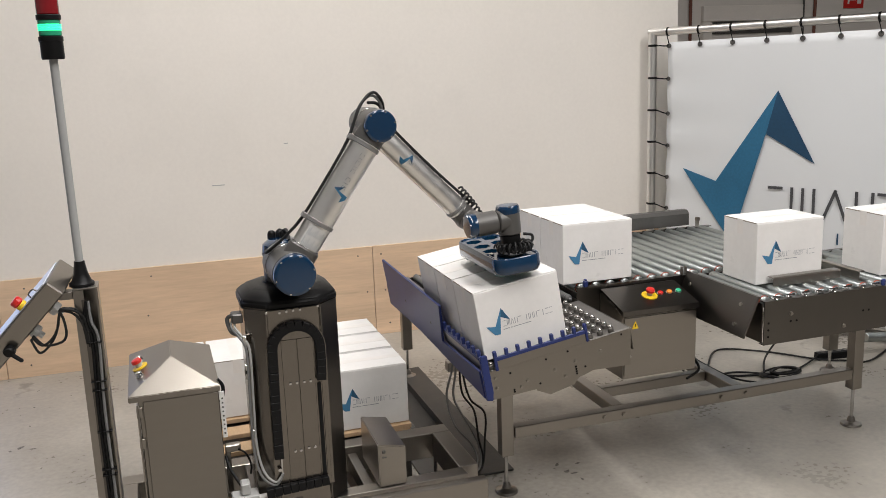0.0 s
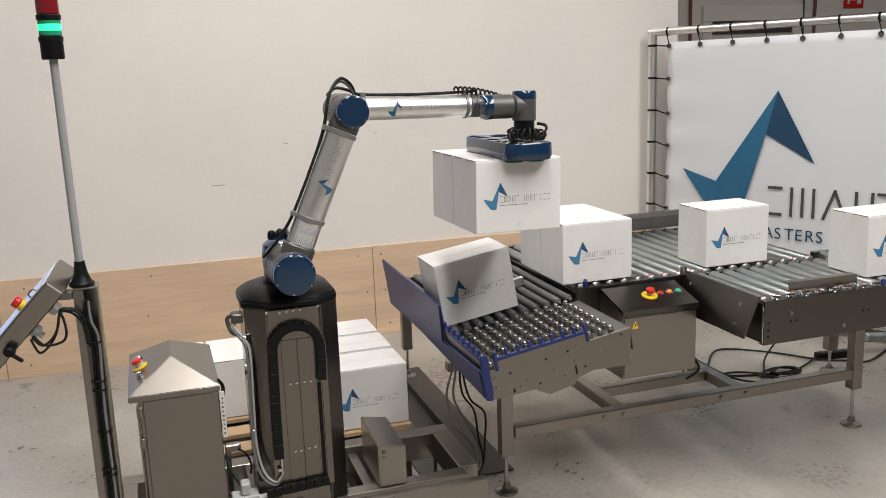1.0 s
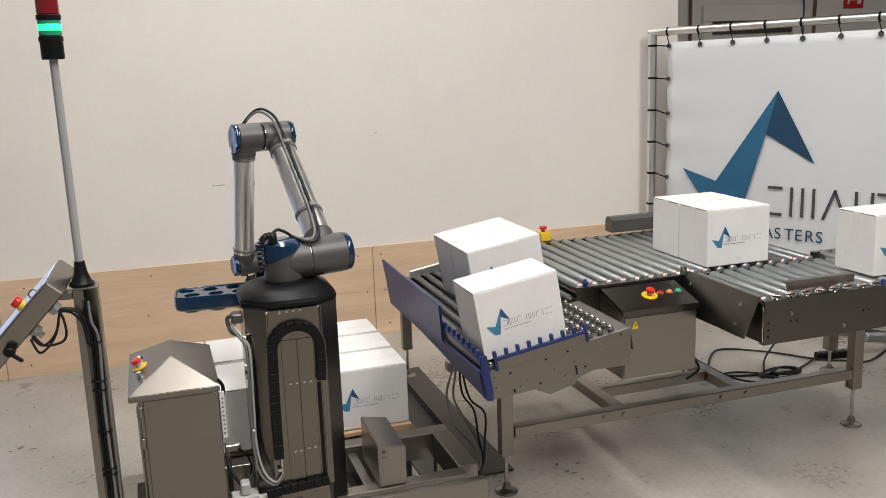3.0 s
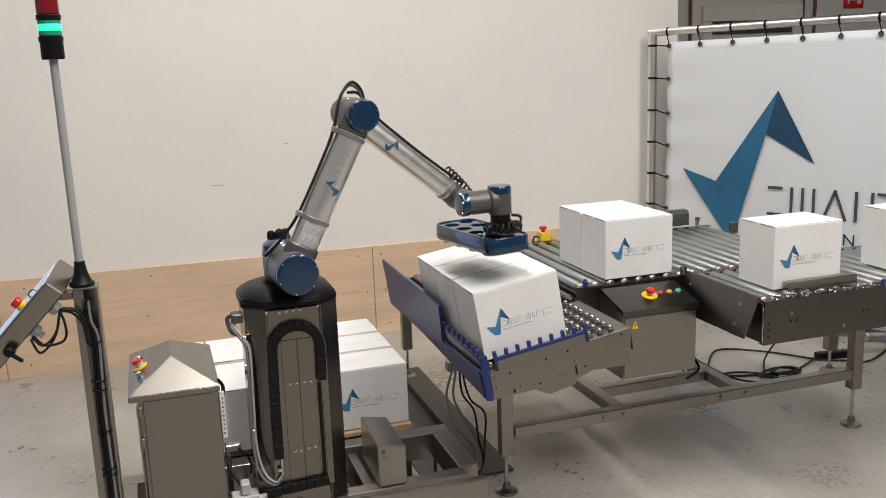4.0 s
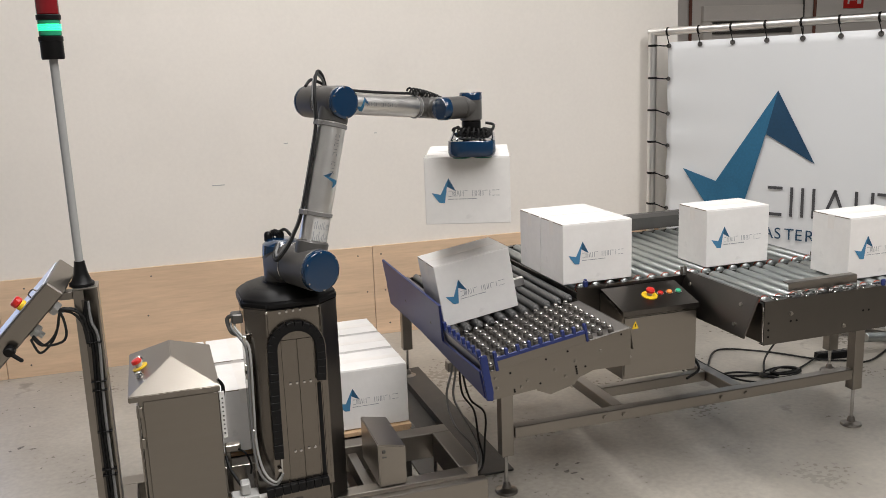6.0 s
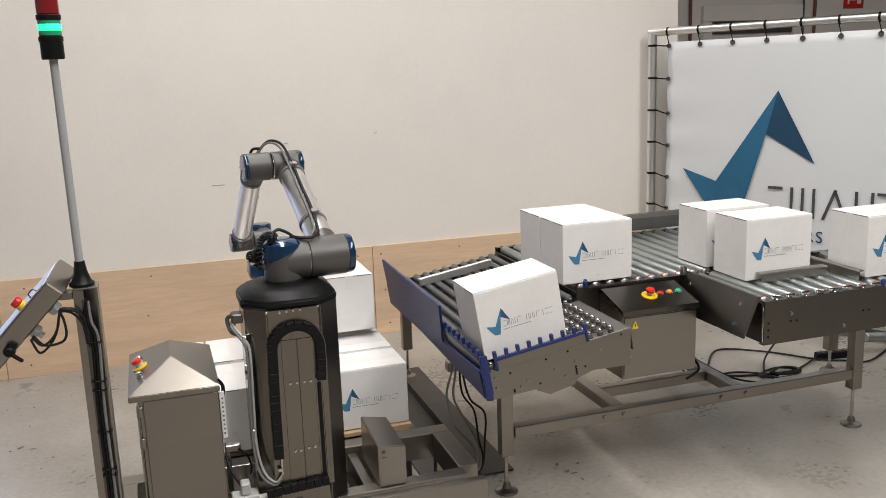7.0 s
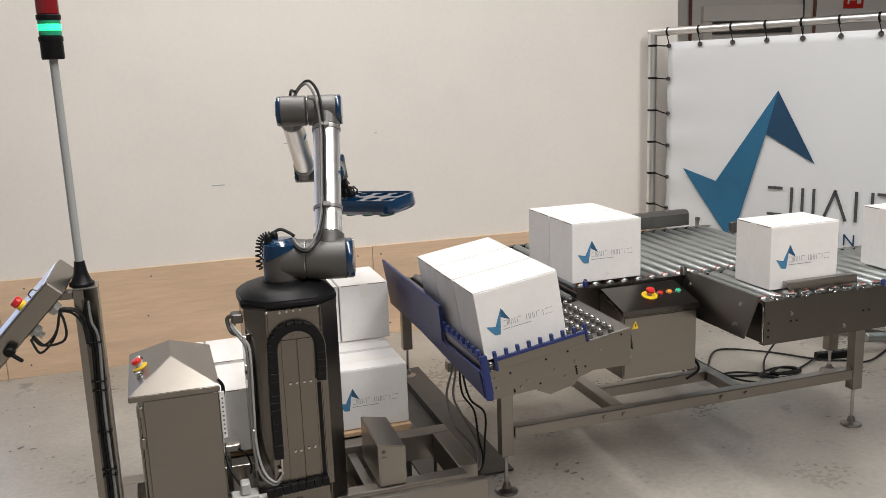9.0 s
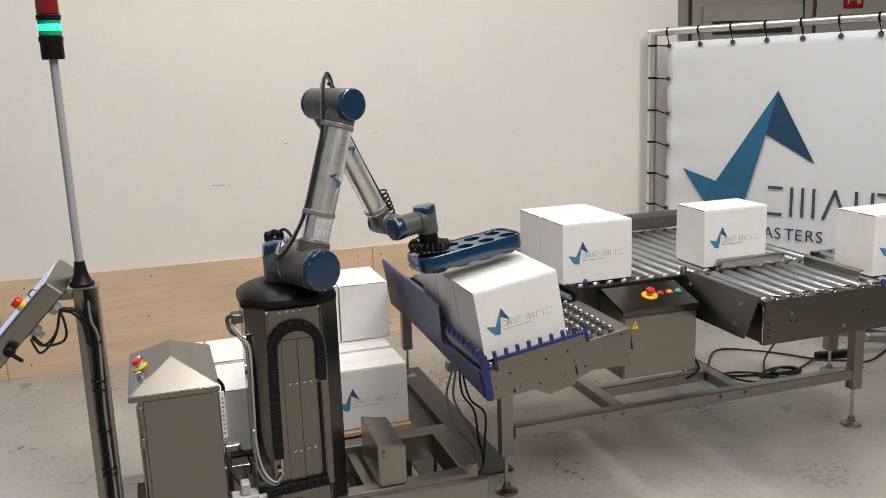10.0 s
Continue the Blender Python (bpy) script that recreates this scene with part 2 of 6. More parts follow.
def setting():
    bm = B()
    box(bm, (-7.0, -11.0, -0.2), (9.0, 8.0, 0.0))
    tagged(part("floor", bm, M_CONC, None), "grey polished concrete floor with stains and scuffs", "floor", kind="structure")
    bm = B()
    box(bm, (-0.94, 0.0, 0.0), (4.2, 0.15, 6.0), m=WALL)
    box(bm, (-2.9, 0.0, 0.0), (-2.2, 0.15, 6.0), m=WALL)
    box(bm, (-2.2, 0.0, 2.2), (-0.94, 0.15, 6.0), m=WALL)
    tagged(part("wall_north", bm, M_WALL, None), "cream painted board wall with small scuffs and a doorway", "wall", kind="structure")
    bm = B()
    box(bm, (4.06, 0.15, 0.0), (4.2, 2.2, 6.0), m=WALL)
    tagged(part("wall_return", bm, M_WALL, None), "cream painted end of the partition wall", "wall", kind="structure")
    # plywood kick boards, three sheets with thin joints
    kick = thing("baseboard", "tall bare plywood kick board with screw heads", "baseboard", WALL, kind="structure")
    for x0, x1 in ((-2.85, -2.21), (-0.93, -0.74), (-0.736, 1.737), (1.741, 4.05)):
        bm = B()
        box(bm, (x0, -0.019, 0.0), (x1, -0.002, 0.662), 0.0015)
        part("plywood_sheet", bm, M_PLY, kick)
    bm = B()
    for x0 in (-0.60, 0.2, 1.0, 1.66, 1.82, 2.4, 3.1, 3.8):
        for z in (0.08, 0.33, 0.60):
            x = x0 + 0.03 * math.sin(7 * x0 + 9 * z)
            rod(bm, (x, -0.0215, z), (x, -0.018, z), 0.006, 8)
    part("screw_head", bm, M_DARK, kick)
    bm = B()
    for x, z, l in ((0.665, 1.175, 0.085), (1.165, 1.43, 0.03), (1.80, 1.465, 0.018)):
        box(bm, (x, -0.003, z), (x + l, 0.001, z + 0.006), 0.001)
    tagged(part("wall_scuffs", bm, M_GREYP, None, m=WALL), "small grey scuff marks on the cream wall", "scuff marks", kind="structure")
    # far bay behind the partition
    bm = B()
    box(bm, (2.2, 5.6, 0.0), (9.0, 5.75, 6.0))
    tagged(part("wall_far", bm, M_GREYWALL, None), "grey shaded wall of the bay beyond", "wall", kind="structure")
    # walls and ceiling out of view, added dark to deepen reflections and shadows
    for nm, lo, hi in (("wall_west", (-3.45, -10.2, 0), (-3.3, 3.1, 6)), ("wall_south", (-3.45, -10.35, 0), (9.0, -10.2, 6)), ("wall_east", (8.85, -10.2, 0), (9.0, 5.75, 6))):
        bm = B()
        box(bm, lo, hi)
        tagged(part(nm, bm, M_HALL, None), "unseen grey hall wall, added for dark reflections", "wall", kind="structure")
    bm = B()
    box(bm, (-6.3, -10.35, 6.0), (9.0, 5.8, 6.15))
    tagged(part("ceiling", bm, M_ROOF, None), "unseen grey hall ceiling, added for dark reflections", "ceiling", kind="structure")


def banner():
    """A printed cloth laced into a tube frame."""
    P0, d = Vector((3.19, 2.62, 0)), Vector((0.50, -0.866, 0)).normalized()
    m = Matrix.Translation(P0) @ d.to_track_quat("X", "Z").to_matrix().to_4x4()
    th = thing("banner_stand", "white printed cloth banner laced into a grey metal tube frame", "banner", m)
    L = 3.2
    bm = B()
    rod(bm, (0, 0, 0), (0, 0, 2.10), 0.030, 16)
    part("post", bm, M_ALU, th, smooth=True)
    bm = B()
    rod(bm, (L, 0, 0), (L, 0, 2.14), 0.030, 16)
    part("post", bm, M_ALU, th, smooth=True)
    bm = B()
    rod(bm, (-0.03, 0, 2.095), (L, 0, 2.15), 0.028, 16)
    part("top_rail", bm, M_ALU, th, smooth=True)
    bm = B()
    rod(bm, (0, 0, 0.12), (L, 0, 0.12), 0.026, 16)
    part("bottom_rail", bm, M_ALU, th, smooth=True)
    bm = B()
    nx, nz = 60, 30
    g = [[None] * (nz + 1) for _ in range(nx + 1)]
    for i in range(nx + 1):
        for k in range(nz + 1):
            x, z = 0.125 + (L - 0.25) * i / nx, 0.22 + (1.80 + 0.016 * i / nx * L) * k / nz
            e = 0.010 * math.exp(-i / 4.0) * math.sin(k * 1.3) + 0.008 * math.sin(x * 3 + z) * math.exp(-abs(i - nx / 2) / 30)
            g[i][k] = bm.verts.new((x - 0.006 * math.exp(-i / 2.0) * math.cos(k * 1.26), e, z))
    for i in range(nx):
        for k in range(nz):
            bm.faces.new((g[i][k], g[i + 1][k], g[i + 1][k + 1], g[i][k + 1])).smooth = True
    cloth = part("cloth", bm, M_BANNER, th)
    s = cloth.modifiers.new("thickness", "SOLIDIFY")
    s.thickness = 0.002
    return th, m


def flat(bm, pts, y, mi=0):
    f = bm.faces.new([bm.verts.new((x, y, z)) for x, z in pts])
    f.material_index = mi
    return f


# ---- cartons ----
BL, BW, BH = 0.3588, 0.245, 0.2803


def logo(bm, x, z, s, y, mi):
    """The folded-ribbon mark: light and dark blue flat shapes, s high."""
    P = lambda *a: [(x + s * p, z + s * q) for p, q in a]
    flat(bm, P((0.0, 0.42), (0.36, 0.34), (0.52, 0.0), (0.30, 0.02)), y, mi)
    flat(bm, P((0.36, 0.34), (0.68, 1.0), (0.62, 0.66), (0.52, 0.0)), y, mi)
    flat(bm, P((0.68, 1.0), (0.98, 0.46), (0.62, 0.66)), y, mi + 1)


def carton(name="carton", label="white cardboard carton with a blue ribbon mark and grey print"):
    """Origin at the lower front left corner; x along the printed face, y into the depth."""
    th = thing(name, label, "cardboard box", group="white cartons")
    bm = B()
    g = 0.003
    box(bm, (g, g, 0.002), (BL - g, BW - g, BH - 0.004), 0.0035, seg=2)
    part("body", bm, M_CARD, th)
    for y0, y1 in ((g + 0.002, BW / 2 - 0.0016), (BW / 2 + 0.0016, BW - g - 0.002)):
        bm = B()
        box(bm, (g + 0.001, y0, BH - 0.0045), (BL - g - 0.001, y1, BH), 0.001)
        part("flap", bm, M_CARD, th)
    bm = B()
    box(bm, (g + 0.003, BW / 2 - 0.020, BH - 0.001), (BL - g - 0.003, BW / 2 + 0.020, BH + 0.0006))
    for x in (g - 0.0008, BL - g):
        box(bm, (x, BW / 2 - 0.020, BH - 0.065), (x + 0.0008, BW / 2 + 0.020, BH))
    part("tape", bm, M_TAPE, th, "strip of clear packing tape")
    for y0, y1 in ((0.012, BW / 2 - 0.004), (BW / 2 + 0.004, BW - 0.012)):
        for x in (g - 0.0005, BL - g - 0.0016):
            bm = B()
            box(bm, (x, y0, BH - 0.0052), (x + 0.0021, y1, BH - 0.0012))
            part("flap_edge", bm, M_CARDIN, th, "brown corrugated board edge")
    bm = B()
    logo(bm, 0.031, 0.091, 0.104, g - 0.0012, 0)
    part("printed_mark", bm, [M_LOGO, M_LOGOD], th, "blue folded-ribbon mark")
    # thin bars stand for the company name and the small line below it
    bm = B()
    y = g - 0.0012
    rect = lambda x0, z0, x1, z1: flat(bm, [(x0, z0), (x1, z0), (x1, z1), (x0, z1)], y)
    z0, h, t, w = 0.118, 0.024, 0.0024, 0.0125
    for k, kind in enumerate("=3^2- 222-1=="):
        x = 0.101 + k * 0.0164
        if kind in "123":
            for q in range(int(kind)):
                u = x + (w - t) * (q / (int(kind) - 1) if int(kind) > 1 else 0.5)
                rect(u, z0, u + t, z0 + h)
        elif kind in "=-":
            for q in (0.0, 1.0) if kind == "=" else (1.0,):
                rect(x, z0 + q * (h - t), x + w, z0 + q * (h - t) + t)
        elif kind == "^":
            flat(bm, [(x, z0), (x + t, z0), (x + w / 2 + t / 2, z0 + h), (x + w / 2 - t / 2, z0 + h)], y)
            flat(bm, [(x + w - t, z0), (x + w, z0), (x + w / 2 + t / 2 + 0.0008, z0 + h - 0.001), (x + w / 2 + t / 2, z0 + h - 0.004)], y)
    for k, w in enumerate((0.026, 0.008, 0.034, 0.038)):
        x = 0.099 + (0.0, 0.030, 0.042, 0.080)[k]
        rect(x, 0.1055, x + w, 0.1085)
    part("printed_bar", bm, M_INK, th, "grey printed bars")
    return th

# ---- robot arm ----
HB, O1, O2, O3 = 1.2314, 0.1764, 0.1464, 0.1301
A2, A3, D5 = 0.6127, 0.5716, 0.12
ROBOT_Z = 1.145
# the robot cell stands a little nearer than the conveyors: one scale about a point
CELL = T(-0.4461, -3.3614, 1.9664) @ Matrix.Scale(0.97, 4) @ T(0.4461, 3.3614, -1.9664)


def cyl_y(bm, y0, y1, r, n=28, x=0, z=0, bev=0.006, mi=0):
    return rod(bm, (x, y0, z), (x, y1, z), r, n, mi, bev)


def cap_disc(name, parent, m, r, depth):
    """A domed plastic cap with small screws; its axis is z of m."""
    bm = B()
    lathe(bm, [(r * 0.995, 0), (r, 0.003), (r, depth * 0.55), (r * 0.965, depth * 0.85), (r * 0.88, depth), (r * 0.8, depth * 1.02)], 32, m)
    for i in range(6):
        a = math.pi / 3 * i + 0.3
        p = Vector((r * 0.9 * math.cos(a), r * 0.9 * math.sin(a), depth * 0.9))
        rod(bm, m @ p, m @ (p + Vector((0, 0, 0.0025))), 0.004, 6, 1)
    return part(name, bm, [M_CAP, M_CHROME], parent, "dark blue plastic cap", smooth=True)


DOWN_Y = along((0, 0, 0), (0, -1, 0))
UP_Y = along((0, 0, 0), (0, 1, 0))


def robot():
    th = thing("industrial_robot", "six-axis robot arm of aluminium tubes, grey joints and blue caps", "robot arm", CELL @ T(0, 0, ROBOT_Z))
    z = HB - ROBOT_Z
    bm = B()
    lathe(bm, [(0.090, 0.0), (0.090, 0.008), (0.084, 0.012), (0.082, 0.02)], 32)
    part("base_flange", bm, M_BLACK, th, smooth=True)

    sh = part("shoulder", lathe(lathe(B(), [(0.073, -0.072), (0.075, -0.06), (0.075, 0.035), (0.071, 0.066), (0.050, 0.082)], 32), [(0.078, 0.0), (0.080, 0.02), (0.080, O1 - 0.088), (0.076, O1 - 0.084)], 32, DOWN_Y), M_CAST, th, smooth=True)
    bm = B()
    lathe(bm, [(0.0762, -0.03), (0.0772, -0.025), (0.0772, 0.038), (0.073, 0.069), (0.052, 0.085), (0.02, 0.087)], 32)
    bmesh.ops.bisect_plane(bm, geom=bm.verts[:] + bm.edges[:] + bm.faces[:], plane_co=(0, 0.0, 0.035), plane_no=(0, -0.45, -1), clear_outer=True)
    part("shoulder_cap", bm, M_CAP, sh, "dark blue plastic cap", smooth=True)

    for x, y, r in ((0.012, 0.030, 0.016), (-0.03, 0.045, 0.016)):
        bm = B()
        lathe(bm, [(r, 0.078), (r, 0.100), (r * 0.8, 0.108), (r * 0.5, 0.112)], 14, T(x, y, 0))
        part("connector", bm, M_BLACK, sh, smooth=True)
    bm = B()
    core = smooth_path([(0.005, 0.02, 0.098), (0.004, 0.055, 0.102), (0.0, 0.080, 0.084), (-0.004, 0.089, 0.04), (-0.01, 0.089, -0.025)], 24)
    turns = []
    for k, c in enumerate(core):
        dv = (core[min(k + 1, len(core) - 1)] - core[max(k - 1, 0)]).normalized()
        sv = Vector((1, 0, 0))
        uv = dv.cross(sv).normalized()
        turns.append(c + 0.0105 * (math.cos(0.95 * k) * sv + math.sin(0.95 * k) * uv))
    tube(bm, turns, 0.0036, 6, 2)
    tube(bm, [(0.012, 0.03, 0.108), (0.02, 0.005, 0.118), (0.022, -0.025, 0.105), (0.022, -0.048, 0.088)], 0.006)
    part("cable", bm, M_RUBBER, sh, smooth=True)

    ua = part("upper_arm", B_upper(), M_CAST, th, smooth=True)
    part("elbow_housing", B_elbow(), M_CAST, ua, smooth=True)
    bm = B()
    lathe(bm, [(0.0605, -0.0018), (0.0612, -0.001), (0.0612, 0.001), (0.0605, 0.0018)], 32, T(A2, O2 / 2 - 0.004, 0) @ UP_Y)
    part("joint_ring", bm, M_CHROME, ua, smooth=True)
    bm = B()
    rod(bm, (0.085, 0, 0), (A2 - 0.055, 0, 0), 0.052, 32)
    tubep = part("tube", bm, M_ALU, ua, "brushed aluminium tube", smooth=True)
    for x in (0.20, A2 - 0.085):
        bm = B()
        lathe(bm, [(0.0525, -0.008), (0.057, -0.006), (0.057, 0.006), (0.0525, 0.008)], 28, along((x, 0, 0), (x + 1, 0, 0)), cap=False)
        box(bm, (x - 0.010, -0.016, 0.050), (x + 0.010, 0.016, 0.072), 0.003)
        part("cable_clamp", bm, M_CLAMP, ua, smooth=True)
    cap_disc("end_cap", ua, DOWN_Y @ T(0, 0, 0.070), 0.077, 0.026)
    cap_disc("end_cap", ua, T(A2, 0, 0) @ DOWN_Y @ T(0, 0, 0.044), 0.060, 0.020)
    bm = B()
    tube(bm, [(0.062, 0.135, 0.064), (0.018, 0.105, 0.088), (0.008, 0.065, 0.096), (0.05, 0.032, 0.088), (0.11, 0.018, 0.074), (0.20, 0.006, 0.062), (0.40, 0.004, 0.060), (A2 - 0.09, 0.004, 0.066), (A2 + 0.03, 0.02, 0.085), (A2 + 0.10, 0.06, 0.06), (A2 + 0.095, 0.11, 0.0), (A2 + 0.05, 0.14, -0.045)], 0.0058)
    part("cable", bm, M_RUBBER, ua, smooth=True)
    bm = B()
    tube(bm, [(0.070, 0.130, 0.058), (0.032, 0.105, 0.080), (0.022, 0.072, 0.090), (0.06, 0.046, 0.084), (0.11, 0.032, 0.070), (0.20, 0.020, 0.058), (0.40, 0.018, 0.057), (A2 - 0.09, 0.018, 0.060), (A2 + 0.02, 0.034, 0.083), (A2 + 0.088, 0.07, 0.058), (A2 + 0.086, 0.112, 0.0), (A2 + 0.045, 0.142, -0.045)], 0.0052)
    part("hose", bm, M_DKCABLE, ua, "grey air hose", smooth=True)
    bm = B()
    lathe(bm, [(0.0785, -0.002), (0.0795, -0.001), (0.0795, 0.001), (0.0785, 0.002)], 32, T(0, 0.0875, 0) @ UP_Y)
    part("joint_ring", bm, M_CHROME, ua, smooth=True)
    for x in (0.090, A2 - 0.060):
        bm = B()
        lathe(bm, [(0.0522, -0.002), (0.0535, -0.001), (0.0535, 0.001), (0.0522, 0.002)], 28, along((x + 0.012, 0, 0), (x + 1, 0, 0)), cap=False)
        part("tube_ring", bm, M_CHROME, ua, smooth=True)

    fa = part("forearm", B_fore(), M_CAST, th, smooth=True)
    part("wrist_housing", B_fore_end(), M_CAST, fa, smooth=True)
    bm = B()
    rod(bm, (0.062, 0, 0), (A3 - 0.05, 0, 0), 0.043, 32)
    part("tube", bm, M_ALU, fa, "brushed aluminium tube", smooth=True)
    for x in (0.085, A3 - 0.075):
        bm = B()
        lathe(bm, [(0.0435, -0.007), (0.048, -0.005), (0.048, 0.005), (0.0435, 0.007)], 28, along((x, 0, 0), (x + 1, 0, 0)), cap=False)
        box(bm, (x - 0.010, -0.014, 0.040), (x + 0.010, 0.014, 0.062), 0.003)
        part("cable_clamp", bm, M_CLAMP, fa, smooth=True)
    cap_disc("end_cap", fa, UP_Y @ T(0, 0, 0.032), 0.060, 0.016)
    cap_disc("end_cap", fa, T(A3, 0, 0) @ UP_Y @ T(0, 0, 0.034), 0.045, 0.016)
    bm = B()
    tube(bm, [(-0.055, -0.03, 0.055), (-0.02, -0.01, 0.08), (0.03, 0.0, 0.072), (0.085, 0.0, 0.054), (0.30, 0.003, 0.050), (A3 - 0.08, 0.0, 0.055), (A3 - 0.03, -0.01, 0.06)], 0.006)
    part("cable", bm, M_RUBBER, fa, smooth=True)
    bm = B()
    tube(bm, [(A3 - 0.12 + 0.0022 * k, 0.013 * math.cos(0.75 * k) - 0.012, 0.062 + 0.013 * math.sin(0.75 * k) - 0.0000045 * k ** 2) for k in range(90)], 0.0042, 6, 2)
    part("coiled_hose", bm, M_RUBBER, fa, smooth=True)
    # print on the two tubes
    for ob, r, x0, sgn in ((ua, 0.0528, 0.30, 1), (fa, 0.0438, 0.17, 1)):
        bm = B()
        for pts, mi in ((((0.0, 0.35), (0.35, 0.33), (0.52, 0.0), (0.3, 0.02)), 0), (((0.35, 0.33), (0.68, 1.0), (0.62, 0.66), (0.52, 0.0)), 0), (((0.68, 1.0), (0.98, 0.46), (0.62, 0.66)), 1)):
            f = bm.faces.new([bm.verts.new((x0 + p * 0.060, 0, (q - 0.5) * 0.062)) for p, q in pts])
            f.material_index = mi
        bmesh.ops.triangulate(bm, faces=bm.faces[:])
        bmesh.ops.subdivide_edges(bm, edges=bm.edges[:], cuts=5, use_grid_fill=True)
        for v in bm.verts:
            a = v.co.z / r
            v.co = Vector((v.co.x, -(r + 0.0008) * math.cos(a), (r + 0.0008) * math.sin(a)))
        part("printed_mark", bm, [M_LOGO2, M_LOGOD2], ob, "blue folded-ribbon mark")
        bm = B()
        for i in range(13):
            if i == 5:
                continue
            for q0, q1, w in ((-0.12, 0.20, 0.0016), (-0.12, 0.20, 0.0016)) if i % 3 else ((0.16, 0.20, 0.0085), (-0.12, -0.08, 0.0085)):
                vs = []
                for p, q in ((0, q0), (w, q0), (w, q1), (0, q1)):
                    vs.append(bm.verts.new((x0 + 0.048 + i * 0.0115 + p, -r * math.cos(q), r * math.sin(q))))
                bm.faces.new(vs)
        part("printed_bar", bm, M_INK, ob, "grey printed bars")
    bm = B()
    for i in range(8):
        a0, a1 = -0.75 + i * 0.19, -0.75 + (i + 1) * 0.19
        r = 0.0528
        bm.faces.new([bm.verts.new((x, -r * math.cos(a), r * math.sin(a))) for x, a in ((0.10, a0), (0.185, a0), (0.185, a1), (0.10, a1))])
    part("rating_label", bm, M_LABEL, ua, "white rating label with grey print bars")
    bm = B()
    r = 0.0533
    for i in range(11):
        for x0, x1 in ((0.104, 0.118 + 0.02 * ((i * 5) % 3) / 2), (0.146, 0.16 + 0.02 * ((i * 7) % 4) / 4)):
            a0 = -0.66 + i * 0.125
            bm.faces.new([bm.verts.new((x, -r * math.cos(a), r * math.sin(a))) for x, a in ((x0, a0), (x1, a0), (x1, a0 + 0.05), (x0, a0 + 0.05))])
    part("label_print", bm, M_INK, ua)

    w1 = part("wrist_one", B_w1(), M_CAST, th, smooth=True)
    cap_disc("end_cap", w1, along((0, 0, 0), (-1, 0, 0)) @ T(0, 0, 0.022), 0.0475, 0.034)
    w2 = part("wrist_two", B_w2(), M_CAST, th, smooth=True)
    cap_disc("end_cap", w2, T(0, 0, 0.028), 0.0475, 0.030)
    tool = part("tool_flange", lathe(lathe(B(), [(0.038, -0.100), (0.040, -0.097), (0.040, -0.062), (0.036, -0.058)], 28), [(0.055, -0.135), (0.055, -0.103), (0.045, -0.100)], 28), M_BLACK, th, smooth=True)
    gripper(tool)
    return th, sh, ua, fa, w1, w2, tool


def B_upper():
    bm = B()
    cyl_y(bm, 0.086, -0.072, 0.078, 32)
    rod(bm, (0.045, 0, 0), (0.10, 0, 0), 0.060, 32, 0, 0.006)
    return bm


def B_elbow():
    bm = B()
    cyl_y(bm, O2 / 2 - 0.002, -0.046, 0.060, 32, x=A2)
    rod(bm, (A2 - 0.075, 0, 0), (A2 - 0.02, 0, 0), 0.055, 32, 0, 0.004)
    return bm


def B_fore():
    bm = B()
    cyl_y(bm, -O2 / 2 + 0.002, 0.034, 0.060, 32)
    rod(bm, (0.02, 0, 0), (0.075, 0, 0), 0.050, 32, 0, 0.004)
    return bm


def B_fore_end():
    bm = B()
    cyl_y(bm, -O3 / 2 + 0.012, 0.036, 0.045, 28, x=A3)
    rod(bm, (A3 - 0.062, 0, 0), (A3 - 0.01, 0, 0), 0.045, 28, 0, 0.004)
    return bm


def B_w1():
    bm = B()
    cyl_y(bm, O3 / 2 + 0.010, -0.01, 0.045, 28)
    rod(bm, (-0.038, 0, 0), (D5 / 2 + 0.006, 0, 0), 0.046, 28, 0, 0.005)
    return bm


def B_w2():
    bm = B()
    rod(bm, (-D5 / 2 + 0.009, 0, 0), (0.0, 0, 0), 0.046, 28, 0, 0.005)
    rod(bm, (0, 0, -0.058), (0, 0, 0.038), 0.046, 28, 0, 0.005)
    return bm


GW, GL, GN = 0.20, 0.49, 0.085       # gripper width, length, and its overhang in front of the flange


def rounded(x0, y0, x1, y1, r, k=5):
    """A rectangle's outline with round corners."""
    out = []
    for cx, cy, a in ((x1 - r, y0 + r, -90), (x1 - r, y1 - r, 0), (x0 + r, y1 - r, 90), (x0 + r, y0 + r, 180)):
        out += [(cx + r * math.cos(radians(a + 90 * i / k)), cy + r * math.sin(radians(a + 90 * i / k))) for i in range(k + 1)]
    return out


